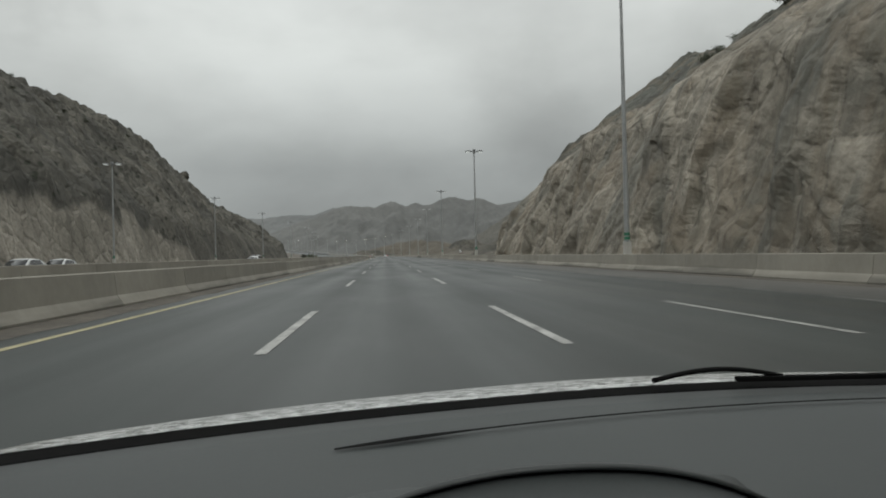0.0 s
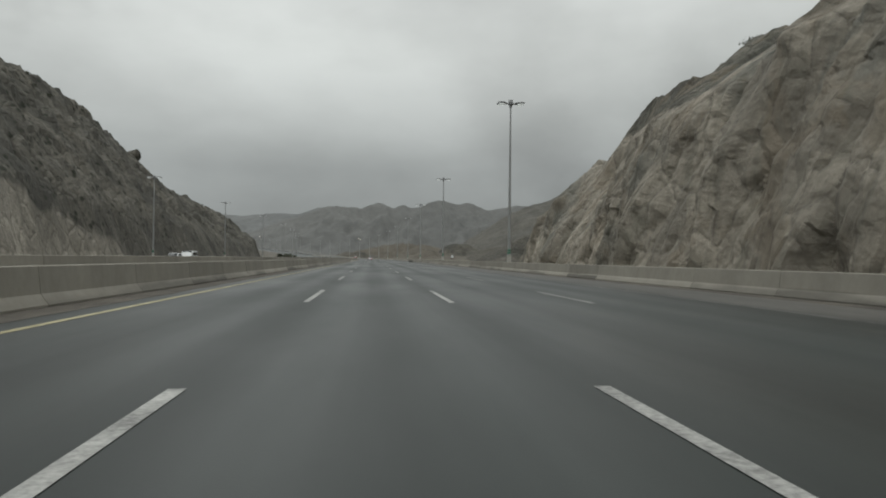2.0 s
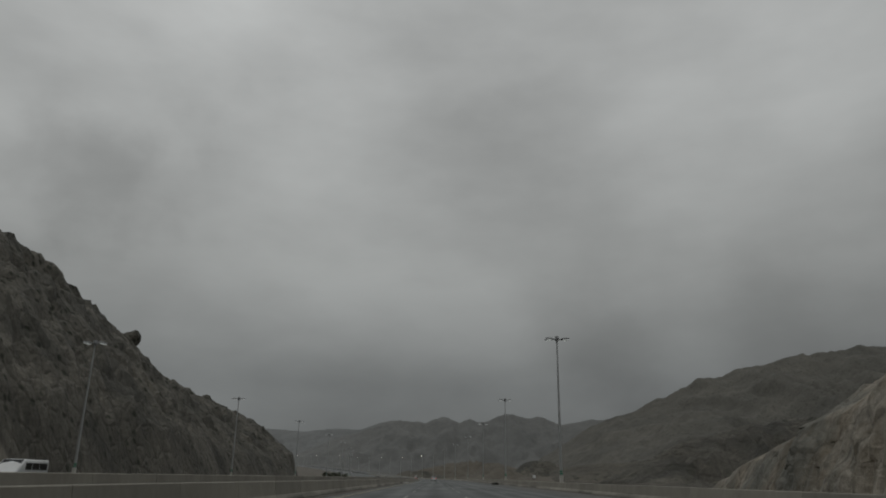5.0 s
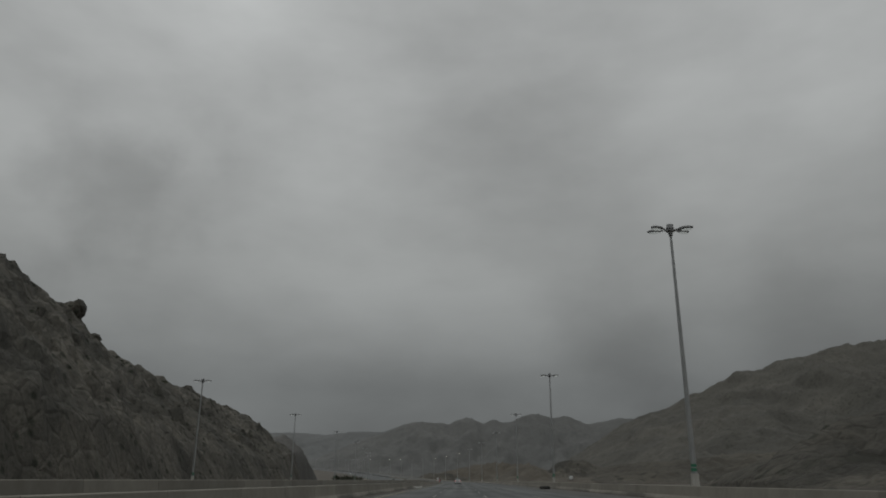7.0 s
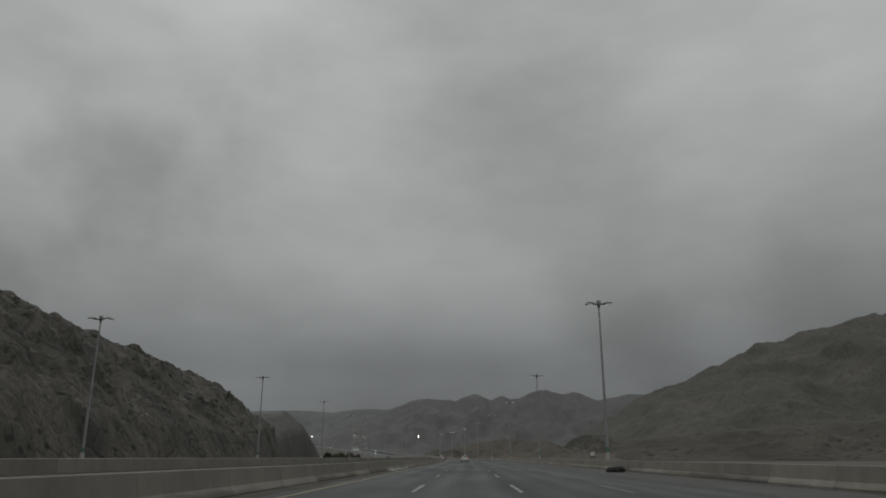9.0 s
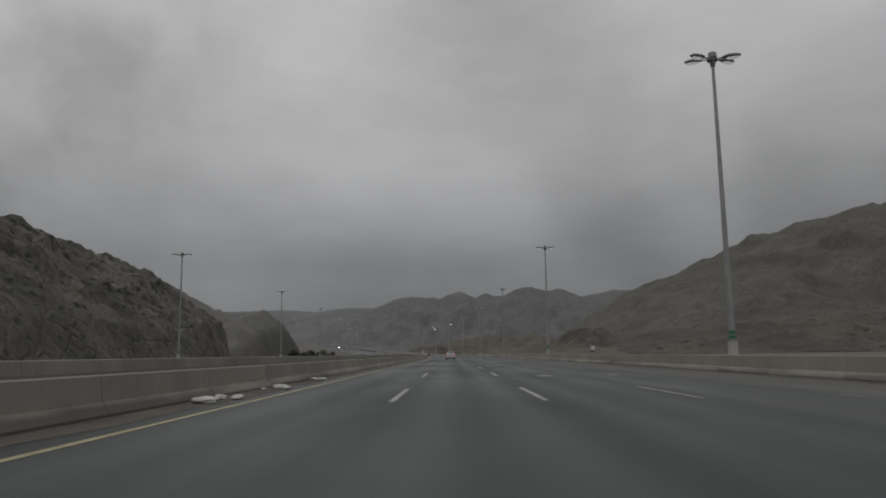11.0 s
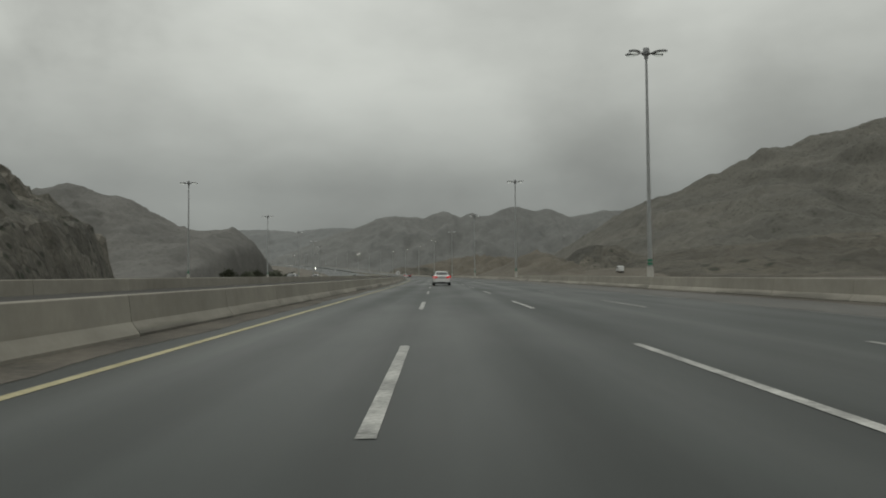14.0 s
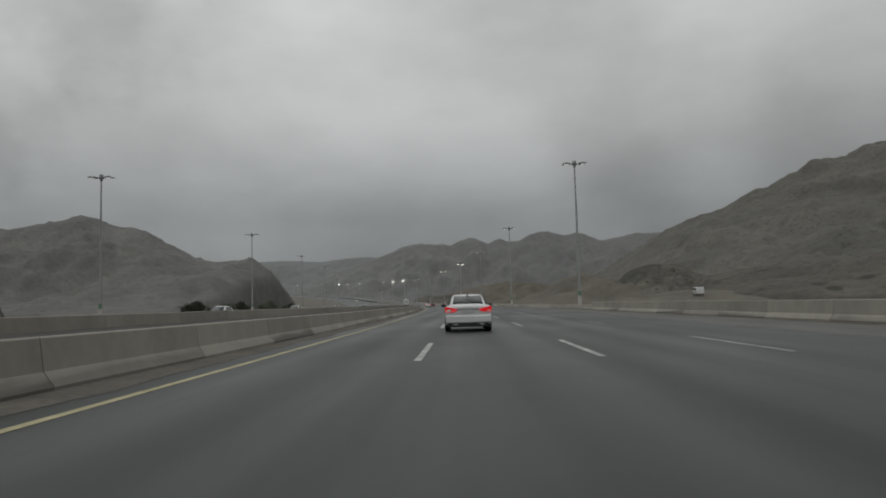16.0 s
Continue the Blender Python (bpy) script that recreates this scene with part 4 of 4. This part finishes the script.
def sedan(label, paint, beam=None):
    """A saloon, 4.85 m long, nose towards +y."""
    root = tagged(new("car"), label, "car")
    st = [(-2.42, 0.80, 0.40, 0.93), (-2.40, 0.86, 0.33, 1.00), (-2.33, 0.895, 0.28, 1.035), (-2.05, 0.91, 0.24, 1.045), (-1.75, 0.915, 0.22, 1.04), (-1.0, 0.925, 0.20, 1.0), (0, 0.925, 0.19, 0.97),
          (1.0, 0.92, 0.19, 0.95), (1.6, 0.91, 0.20, 0.90), (2.05, 0.87, 0.24, 0.82), (2.3, 0.78, 0.28, 0.73), (2.42, 0.62, 0.36, 0.62)]
    bm = bmesh.new()
    loft(bm, [section(*q) for q in st])
    part("body", bm, paint, root)
    bm = bmesh.new()
    cab = [(-1.78, 0.70, 0.68, 1.0, 1.03), (-1.45, 0.74, 0.62, 1.0, 1.24), (-1.05, 0.77, 0.585, 0.98, 1.40), (-0.6, 0.80, 0.575, 0.96, 1.455), (-0.1, 0.81, 0.575, 0.96, 1.47), (0.3, 0.81, 0.57, 0.94, 1.44), (0.75, 0.78, 0.61, 0.94, 1.20), (1.18, 0.72, 0.70, 0.92, 0.955)]
    rings = []
    for y, b, t, z0, z1 in cab:
        m = z0 + (z1 - z0) * 0.8
        half = [(b, z0), (b * 0.2 + t * 0.8 + 0.015, m), (t, z1 - 0.012), (t * 0.6, z1 + 0.008), (0, z1 + 0.014)]
        rings.append([(x, y, z) for x, z in half] + [(-x, y, z) for x, z in half[-2::-1]])
    loft(bm, rings)
    part("roof", bm, paint, root)
    for nm, line in (("rear_window", [(-1.70, 0.60, 1.082), (-1.58, 0.59, 1.160), (-1.45, 0.575, 1.243), (-1.25, 0.555, 1.323), (-1.10, 0.54, 1.380)]),
                     ("windscreen", [(0.37, 0.53, 1.403), (0.55, 0.56, 1.310), (0.75, 0.58, 1.203), (0.95, 0.61, 1.090), (1.10, 0.63, 1.002)])):
        bm = bmesh.new()
        rings = []
        for y, hw, z in line:
            dy = -0.015 if nm == "rear_window" else 0.015
            rings.append([(-hw, y, z - 0.01), (hw, y, z - 0.01), (hw, y + dy, z + 0.030), (-hw, y + dy, z + 0.030)])
        loft(bm, rings)
        part(nm, bm, M_GLASS_DARK, root, "dark tinted window glass")
    for sx in (-1, 1):
        for c in ([(0.80, -1.0, 1.03), (0.80, -0.05, 1.0), (0.645, -0.05, 1.39), (0.655, -0.85, 1.375)], [(0.80, 0.0, 1.0), (0.785, 0.85, 0.98), (0.64, 0.38, 1.36), (0.645, 0.0, 1.39)]):
            bm = bmesh.new()
            q = [(sx * (x + 0.004), y, z) for x, y, z in c]
            slab(bm, q if sx > 0 else q[::-1], 0.012)
            part("side_window", bm, M_GLASS_DARK, root, "dark tinted window glass")
        bm = bmesh.new()
        q = [(sx * 0.42, -2.452, 0.875), (sx * 0.44, -2.452, 0.815), (sx * 0.60, -2.452, 0.775), (sx * 0.84, -2.44, 0.765), (sx * 0.915, -2.37, 0.80), (sx * 0.91, -2.37, 0.965), (sx * 0.82, -2.44, 0.975), (sx * 0.60, -2.452, 0.925)]
        loft(bm, [q, [(x * 0.985, y + 0.10, z) for x, y, z in q]])
        part("tail_light", bm, M_RED, root, "lit red tail light")
        bm = bmesh.new()
        q = [(sx * 0.48, 2.45, 0.56), (sx * 0.76, 2.36, 0.58), (sx * 0.88, 2.16, 0.74), (sx * 0.55, 2.41, 0.71)]
        loft(bm, [q, [(x, y - 0.16, z) for x, y, z in q]])
        part("headlight", bm, beam or M_ALLOY, root)
        bm = bmesh.new()
        bmesh.ops.create_uvsphere(bm, u_segments=10, v_segments=7, radius=1, matrix=Matrix.Translation((sx * 1.01, 0.72, 1.03)) @ Matrix.Diagonal((0.11, 0.07, 0.075, 1)))
        tube(bm, (sx * 0.80, 0.74, 0.99), (sx * 0.95, 0.73, 1.01), 0.03, 0.03, 6)
        part("mirror", bm, M_DARK, root, "dark door mirror")
        bm = bmesh.new()
        box(bm, sx * 0.52 - 0.09, sx * 0.52 + 0.09, -2.475, -2.30, 0.265, 0.325, 0.015)
        part("exhaust", bm, M_GALV, root)
        for y in (-1.45, 1.45):
            wheel(root, sx * 0.815, y)
    bm = bmesh.new()
    box(bm, -0.80, 0.80, -2.45, -2.25, 0.19, 0.36, 0.03)
    part("diffuser", bm, M_DARK, root, "dark lower bumper")
    bm = bmesh.new()
    box(bm, -0.89, 0.89, -2.475, -2.2, 0.35, 0.64, 0.05)
    part("bumper", bm, paint, root)
    bm = bmesh.new()
    box(bm, -0.27, 0.27, -2.452, -2.40, 0.735, 0.855, 0.006)
    part("number_plate", bm, M_PLATE, root, "plain pale plate")
    bm = bmesh.new()
    box(bm, -0.41, 0.41, -2.446, -2.38, 0.872, 0.892)
    part("trim_strip", bm, M_DARK, root)
    bm = bmesh.new()
    tube(bm, (0, -0.95, 1.43), (0, -1.08, 1.50), 0.03, 0.008, 8)
    part("antenna", bm, M_DARK, root)
    return root


lead = sedan("white saloon car with its red tail lights lit, on wet asphalt", M_WHITECAR)
lead.matrix_basis = pose(-0.42, 383.6 + 2.42, 0, 0, 0, 0.8)
# a second car far ahead in the left lane, and the oncoming traffic
ahead = sedan("white saloon car far ahead in the inner lane", M_WHITECAR)
ahead.matrix_basis = pose(*flow(-3.3, 610.0), rise(610.0), 0, 0, 4.4)
ahead2 = sedan("dark grey saloon car far ahead with its tail lights lit", M_GREYCAR)
ahead2.matrix_basis = pose(*flow(0.4, 655.0), rise(655.0), 0, 0, 5.1)
oncoming = sedan("white saloon car coming along the opposite carriageway with headlights on", M_WHITECAR, M_BEAM)
for k, (x, y) in enumerate([(-23.0, 422.5), (-26.5, 473.0), (-23.0, 560.0), (-27.0, 146.0), (-26.5, 60.0), (-23.0, 47.0)]):
    fx, fy = flow(x, y)
    m = pose(fx, fy, rise(y) - 0.01, 0, 0, 180 + max(0.0, y - 364) / 2975 * 57.3)
    if k:
        copy_thing(oncoming, m)
    else:
        oncoming.matrix_basis = m


far_oncoming = sedan("white saloon car far off on the climbing opposite carriageway, headlights glaring", M_WHITECAR, M_HIGHBEAM)
for k, (x, y) in enumerate([(-19.0, 1125.0), (-24.0, 1280.0), (-30.0, 1490.0)]):
    m = pose(*flow(x, y), rise(y) - 0.01, 0, 0, 180 + (y - 364) / 2975 * 57.3)
    if k:
        copy_thing(far_oncoming, m)
    else:
        far_oncoming.matrix_basis = m


def van(label):
    root = tagged(new("van"), label, "van")
    bm = bmesh.new()
    st = [(-2.3, 0.80, 0.42, 1.80), (-2.2, 0.86, 0.36, 1.92), (0.9, 0.87, 0.34, 1.93), (1.5, 0.86, 0.36, 1.50), (1.9, 0.85, 0.38, 1.12), (2.3, 0.78, 0.42, 0.95)]
    loft(bm, [section(*q) for q in st])
    part("body", bm, M_WHITECAR, root)
    for sx in (-1, 1):
        for y0, y1 in ((-2.0, -1.0), (-0.9, 0.0), (0.1, 0.9)):
            bm = bmesh.new()
            box(bm, sx * 0.87 - 0.02, sx * 0.87 + 0.02, y0, y1, 1.2, 1.68, 0.01)
            part("side_window", bm, M_GLASS_DARK, root, "dark window glass")
        for y in (-1.5, 1.5):
            wheel(root, sx * 0.76, y, 0.32, 0.2)
    bm = bmesh.new()
    slab(bm, [(0.74, 1.50, 1.44), (-0.74, 1.50, 1.44), (-0.70, 0.97, 1.88), (0.70, 0.97, 1.88)], 0.03)
    part("windscreen", bm, M_GLASS_DARK, root, "dark window glass")
    return root


def ground_height(x, y):
    dg = bpy.context.evaluated_depsgraph_get()
    hit, p, *_ = scene.ray_cast(dg, (x, y, 60.0), (0, 0, -1))
    return p.z if hit else 0.0


bpy.context.view_layer.update()
white_van = van("small white van standing on a bank of earth")
white_van.matrix_basis = pose(55, 526, ground_height(55, 526) + 0.02, 0, 0, -5)


road_van = van("white van coming along the opposite carriageway")
road_van.matrix_basis = pose(-30.0, 166.0, -0.01, 0, 0, 180)


# ---- roadside things ----
def round_sign():
    root = tagged(new("road_sign"), "round white road sign with dark marks by the median barrier", "road sign")
    bm = bmesh.new()
    tube(bm, (0, 0.06, 0), (0, 0.06, 2.0), 0.035, 0.035, 10)
    part("post", bm, M_GALV, root)
    bm = bmesh.new()
    tube(bm, (0, 0.02, 1.55), (0, 0.0, 1.55), 0.44, 0.44, 32)
    disc = part("disc", bm, M_WHITE, root, "white disc")
    bm = bmesh.new()
    bmesh.ops.create_circle(bm, segments=32, radius=0.43)
    ring = bmesh.ops.extrude_edge_only(bm, edges=bm.edges[:])
    for v in [e for e in ring["geom"] if isinstance(e, bmesh.types.BMVert)]:
        v.co *= 0.84
    bmesh.ops.rotate(bm, verts=bm.verts, cent=(0, 0, 0), matrix=Matrix.Rotation(math.pi / 2, 3, "X"))
    bmesh.ops.translate(bm, verts=bm.verts, vec=(0, -0.006, 1.55))
    part("rim", bm, M_HEAD, disc, "grey rim")
    for x in (-0.14, 0.02, 0.16):
        bm = bmesh.new()
        box(bm, x - 0.05, x + 0.05, -0.012, -0.004, 1.46, 1.64)
        part("mark", bm, M_DARK, disc, "dark bar")
    return root


sign = round_sign()
sign.matrix_basis = pose(-9.35, 457.2, 0)
sign.location.x = flow(X_BL - 0.9, 457.2)[0]


def bush(r, h, seed, leaves=1100):
    root = tagged(new("bush"), "dark dusty bush on stony ground at the hill's foot", "bush", "bushes at the hills' feet")
    rng = random.Random(seed)
    bm = bmesh.new()
    tips = []
    for k in range(9):
        a, e = rng.uniform(0, math.tau), rng.uniform(0.35, 1.3)
        q = Vector((math.cos(a) * math.cos(e) * r * 0.7, math.sin(a) * math.cos(e) * r * 0.7, math.sin(e) * h * 0.8))
        tube(bm, (0, 0, -0.1), q, 0.06, 0.02, 6)
        tips.append(q)
    part("stems", bm, M_BARK, root)
    bm = bmesh.new()
    for _ in range(leaves):
        t = rng.choice(tips) * rng.uniform(0.55, 1.1)
        c = t + Vector((rng.gauss(0, r * 0.2), rng.gauss(0, r * 0.2), rng.gauss(0, h * 0.12)))
        c.z = max(c.z, 0.1)
        s_ = rng.uniform(0.06, 0.13) * r
        u = Vector((rng.gauss(0, 1), rng.gauss(0, 1), rng.gauss(0, 1))).normalized()
        w = u.orthogonal().normalized()
        bm.faces.new([bm.verts.new(c + u * s_), bm.verts.new(c + w * s_ * 0.5), bm.verts.new(c - u * s_), bm.verts.new(c - w * s_ * 0.5)])
    part("foliage", bm, M_LEAF, root)
    return root


rng = random.Random(5)
shrubs = [bush(2.3, 2.9, 1), bush(2.9, 3.4, 2), bush(1.8, 2.2, 3)]
spots = [(-57, 500), (-58, 509), (-56.5, 517), (-58, 528), (-57, 536), (-59, 545), (-57, 556), (-58.5, 566), (-57, 577), (-58, 590)]
for k, (x, y) in enumerate(spots):
    fx, fy = (x, y)
    m = pose(fx, fy, max(-0.06, ground_height(fx, fy)) - 0.03, 0, 0, rng.uniform(0, 360))
    if k < 3:
        shrubs[k].matrix_basis = m
    else:
        copy_thing(shrubs[k % 3], m)


scrub = [bush(0.95, 0.85, 11, 420), bush(0.75, 0.7, 12, 360), bush(1.2, 1.0, 13, 480)]
for b in scrub:
    tagged(b, "dark dusty shrub rooted on the cutting's rocky crest", "shrub", "shrubs on the crest")
for k in range(26):
    x, y = rng.uniform(35.5, 41), rng.uniform(60, 126)
    m = pose(x, y, ground_height(x, y) - 0.2, 0, 0, rng.uniform(0, 360))
    if k < 3:
        scrub[k].matrix_basis = m
    else:
        copy_thing(scrub[k % 3], m)
for k in range(22):
    x, y = rng.uniform(-92, -78), rng.uniform(150, 420)
    copy_thing(scrub[k % 3], pose(x, y, ground_height(x, y) - 0.2, 0, 0, rng.uniform(0, 360)))


def stone(name, size, seed, mat, label, category):
    bm = bmesh.new()
    bmesh.ops.create_icosphere(bm, subdivisions=3, radius=1.0)
    for v in bm.verts:
        p = v.co.copy()
        k = 1 + 0.35 * blocks(p * 0.9 + Vector((seed, 0, 0)), seed) + 0.12 * noise.noise(p * 3 + Vector((seed, 0, 0)))
        v.co = Vector((p.x * size[0], p.y * size[1], p.z * size[2])) * k
    return tagged(mesh_object(name, bm, mat), label, category)


knob = stone("boulder", (2.6, 3.0, 2.3), 4.0, M_HILL, "dark boulder standing out on the hill's crest", "boulder")
knob.location = (-84.9, 307.2, ground_height(-84.9, 307.2) + 0.5)
knob2 = stone("boulder", (1.2, 1.6, 1.1), 9.0, M_HILL, "smaller dark boulder on the hill's crest", "boulder")
knob2.location = (-84.0, 316.5, ground_height(-84.0, 316.5) + 0.1)
for k in range(7):
    st = stone("rock", (rng.uniform(0.20, 0.34), rng.uniform(0.20, 0.34), rng.uniform(0.20, 0.29)), 20.0 + k, M_DARKROCK, "dark wet loose rock fallen beside the barrier", "rock")
    st.location = (11.55 + 0.15 * k, 258.9 + rng.uniform(-0.25, 0.35), 0.17)
    st["group"] = "fallen rocks by the barrier"
for x, y, n in ((-5.9, 263.0, 8), (-5.7, 268.8, 7), (-5.9, 276.5, 4)):
    for k in range(n):
        sz = rng.uniform(0.05, 0.13) * (1.5 if k == 0 else 1.0)
        chunk = stone("debris", (sz * rng.uniform(1.0, 1.8), sz * rng.uniform(1.0, 1.8), sz * 0.55), 40.0 + 3 * y + k, M_DEBRIS, "pale broken chunk of concrete lying on the gritty shoulder", "debris")
        chunk.matrix_basis = pose(x + rng.gauss(0, 0.22), y + rng.gauss(0, 0.8), 0.03 + sz * 0.3, 0, 0, rng.uniform(0, 360))
        chunk["group"] = "debris on the shoulder"


# ---- the car that carries the camera, standing where the shot begins ----
def camera_car():
    cx = 0.45
    root = tagged(new("car"), "white car with a grey moulded dashboard and rain-beaded bonnet", "car")
    root.location = (cx, 0, 0)
    st = [(-2.9, 0.78, 0.42, 0.80), (-2.7, 0.88, 0.28, 0.82), (-1.5, 0.92, 0.20, 0.80), (0.0, 0.92, 0.19, 0.76), (0.80, 0.90, 0.19, 0.72)]
    bm = bmesh.new()
    loft(bm, [section(*q) for q in st])
    part("body", bm, M_WHITECAR, root)

    def cowl(x):
        return 1.14 - 0.278 * (x - 0.135) ** 2

    def sheet(name, y0, y1, z0, z1, mat, label="", nx=28, ny=10, sag=0.0, hw=0.93, thick=0.012, drop=0.0):
        """A curved panel that follows the screen's foot: from y0 to y1 ahead of that line."""
        bm = bmesh.new()
        rows = []
        for j in range(ny):
            v = j / (ny - 1)
            rows.append([bm.verts.new((x, cowl(x) + y0 + (y1 - y0) * v, z0 + (z1 - z0) * v - sag * v * v - 0.004 * (x / 0.93) ** 4 + 0.013 * (max(0.0, -x - 0.3) / 0.62) ** 1.5 - drop * max(0.0, 0.1 - x))) for x in np.linspace(-hw, hw, nx)])
        for a, b in zip(rows, rows[1:]):
            for i in range(nx - 1):
                f = bm.faces.new((a[i], a[i + 1], b[i + 1], b[i]))
                f.smooth = True
        g = bmesh.ops.extrude_face_region(bm, geom=bm.faces[:])
        for v in g["geom"]:
            if isinstance(v, bmesh.types.BMVert):
                v.co.z -= thick
        bmesh.ops.recalc_face_normals(bm, faces=bm.faces)
        return part(name, bm, mat, root, label)

    sheet("bonnet", 0.022, 1.30, 0.887, 0.79, M_BONNET, "wet white bonnet beaded with rain", sag=0.24, hw=0.99, drop=0.008)
    sheet("screen_seal", -0.008, 0.026, 0.8845, 0.891, M_SEAL, "black rubber seal")
    dash = sheet("dashboard", -0.62, -0.008, 0.84, 0.884, M_DASH, "grey moulded dashboard", ny=16, thick=0.10)
    # defroster slot
    bm = bmesh.new()
    prev = None
    for x in np.linspace(-0.52, 0.42, 30):
        y = cowl(x) - 0.10 - 0.03 * (0.42 - x) / 0.94
        z = 0.884 - 0.044 * (y - cowl(x) + 0.03) / -0.59 + 0.004 - 0.004 * (x / 0.93) ** 4
        w = 0.0024 + 0.006 * max(0.0, 1 - abs(x + 0.43) / 0.085) ** 0.6
        cur = (bm.verts.new((x, y - w, z)), bm.verts.new((x, y + w, z + 0.001)))
        if prev:
            bm.faces.new((prev[0], cur[0], cur[1], prev[1]))
        prev = cur
    part("defroster_slot", bm, M_SEAL, dash, "dark defroster slot")
    # instrument hood: an arched lip over the dials, and the panel below it
    arch = [(0.155 - cx + 0.20 * u, 0.62 + 0.03 * u * u, 0.928 - 0.050 * abs(u) ** 2.2) for u in np.linspace(-1, 1, 21)]
    bm = bmesh.new()
    loft(bm, [[(x, y + 0.006 * math.cos(a), z + 0.003 * math.sin(a)) for a in [i * math.tau / 8 for i in range(8)]] for x, y, z in arch])
    part("instrument_hood", bm, M_LIP, dash, "dark lip of the instrument hood")
    for nm, dy, z1, grow in (("instrument_cover", 0.20, 0.850, 0.05), ("dial_panel", -0.34, 0.770, 0.0)):
        bm = bmesh.new()
        rows = []
        for j in range(6):
            v = j / 5
            rows.append([bm.verts.new((x + grow * v * (x - 0.155 + cx) / 0.2, y + dy * v, (z - 0.003) * (1 - v) + z1 * v)) for x, y, z in arch])
        for a, b in zip(rows, rows[1:]):
            for i in range(20):
                bm.faces.new((a[i], a[i + 1], b[i + 1], b[i])).smooth = True
        g = bmesh.ops.extrude_face_region(bm, geom=bm.faces[:])
        for v in g["geom"]:
            if isinstance(v, bmesh.types.BMVert):
                v.co.z -= 0.01
        bmesh.ops.recalc_face_normals(bm, faces=bm.faces)
        part(nm, bm, M_DASH, dash)
    # wiper resting at the screen's foot
    bm = bmesh.new()
    rings = []
    for k in range(13):
        u = k / 12
        x = -0.02 + 0.22 * u
        rings.append([(x, 1.13 + 0.008 * math.cos(a), 0.904 + 0.015 * math.sin(math.pi * u) + 0.004 * math.sin(a)) for a in [i * math.tau / 6 for i in range(6)]])
    loft(bm, rings)
    part("wiper_arm", bm, M_SEAL, root, "black wiper arm")
    bm = bmesh.new()
    box(bm, 0.12, 0.44, 1.12, 1.135, 0.898, 0.906, 0.002)
    for v in bm.verts:
        v.co.y -= 0.278 * (v.co.x - 0.135) ** 2
    part("wiper_blade", bm, M_SEAL, root, "black wiper blade")
    # pillars, roof and wheels
    for sx in (-1, 1):
        bm = bmesh.new()
        rings = []
        for k in range(9):
            u = k / 8
            x, y, z = sx * (0.965 - 0.30 * u), 0.80 - 0.72 * u, 0.86 + 0.56 * u
            rings.append([(x + 0.035 * math.cos(a), y + 0.05 * math.sin(a), z) for a in [i * math.tau / 8 for i in range(8)]])
        loft(bm, rings)
        part("pillar", bm, M_DARK, root, "dark windscreen pillar")
        bm = bmesh.new()
        tube(bm, (sx * 0.66, -1.6, 1.42), (sx * 0.78, -2.1, 0.80), 0.06, 0.09, 8)
        part("rear_pillar", bm, M_WHITECAR, root)
        for y in (-1.9, 1.55):
            wheel(root, sx * 0.80, y)
        bm = bmesh.new()
        q = [(-0.10, 0.79), (1.1, 0.79), (2.3, 0.60), (2.3, 0.35), (2.0, 0.24), (-0.1, 0.20)]
        loft(bm, [[(sx * 0.86, y + 0.1, z - 0.02) for y, z in q], [(sx * 0.91, y + 0.1, z - 0.04) for y, z in q]])
        part("wing", bm, M_WHITECAR, root)
    bm = bmesh.new()
    rings = []
    for y, hw, z in ((0.10, 0.60, 1.42), (-0.2, 0.62, 1.455), (-0.8, 0.63, 1.47), (-1.3, 0.62, 1.45), (-1.65, 0.60, 1.40)):
        rings.append([(-hw, y, z - 0.05), (hw, y, z - 0.05), (hw * 0.97, y, z), (0, y, z + 0.03), (-hw * 0.97, y, z)])
    loft(bm, rings)
    part("roof", bm, M_WHITECAR, root)
    bm = bmesh.new()
    box(bm, -0.80, 0.80, 2.25, 2.45, 0.26, 0.50, 0.05)
    part("bumper", bm, M_WHITECAR, root)
    return root


camera_car()
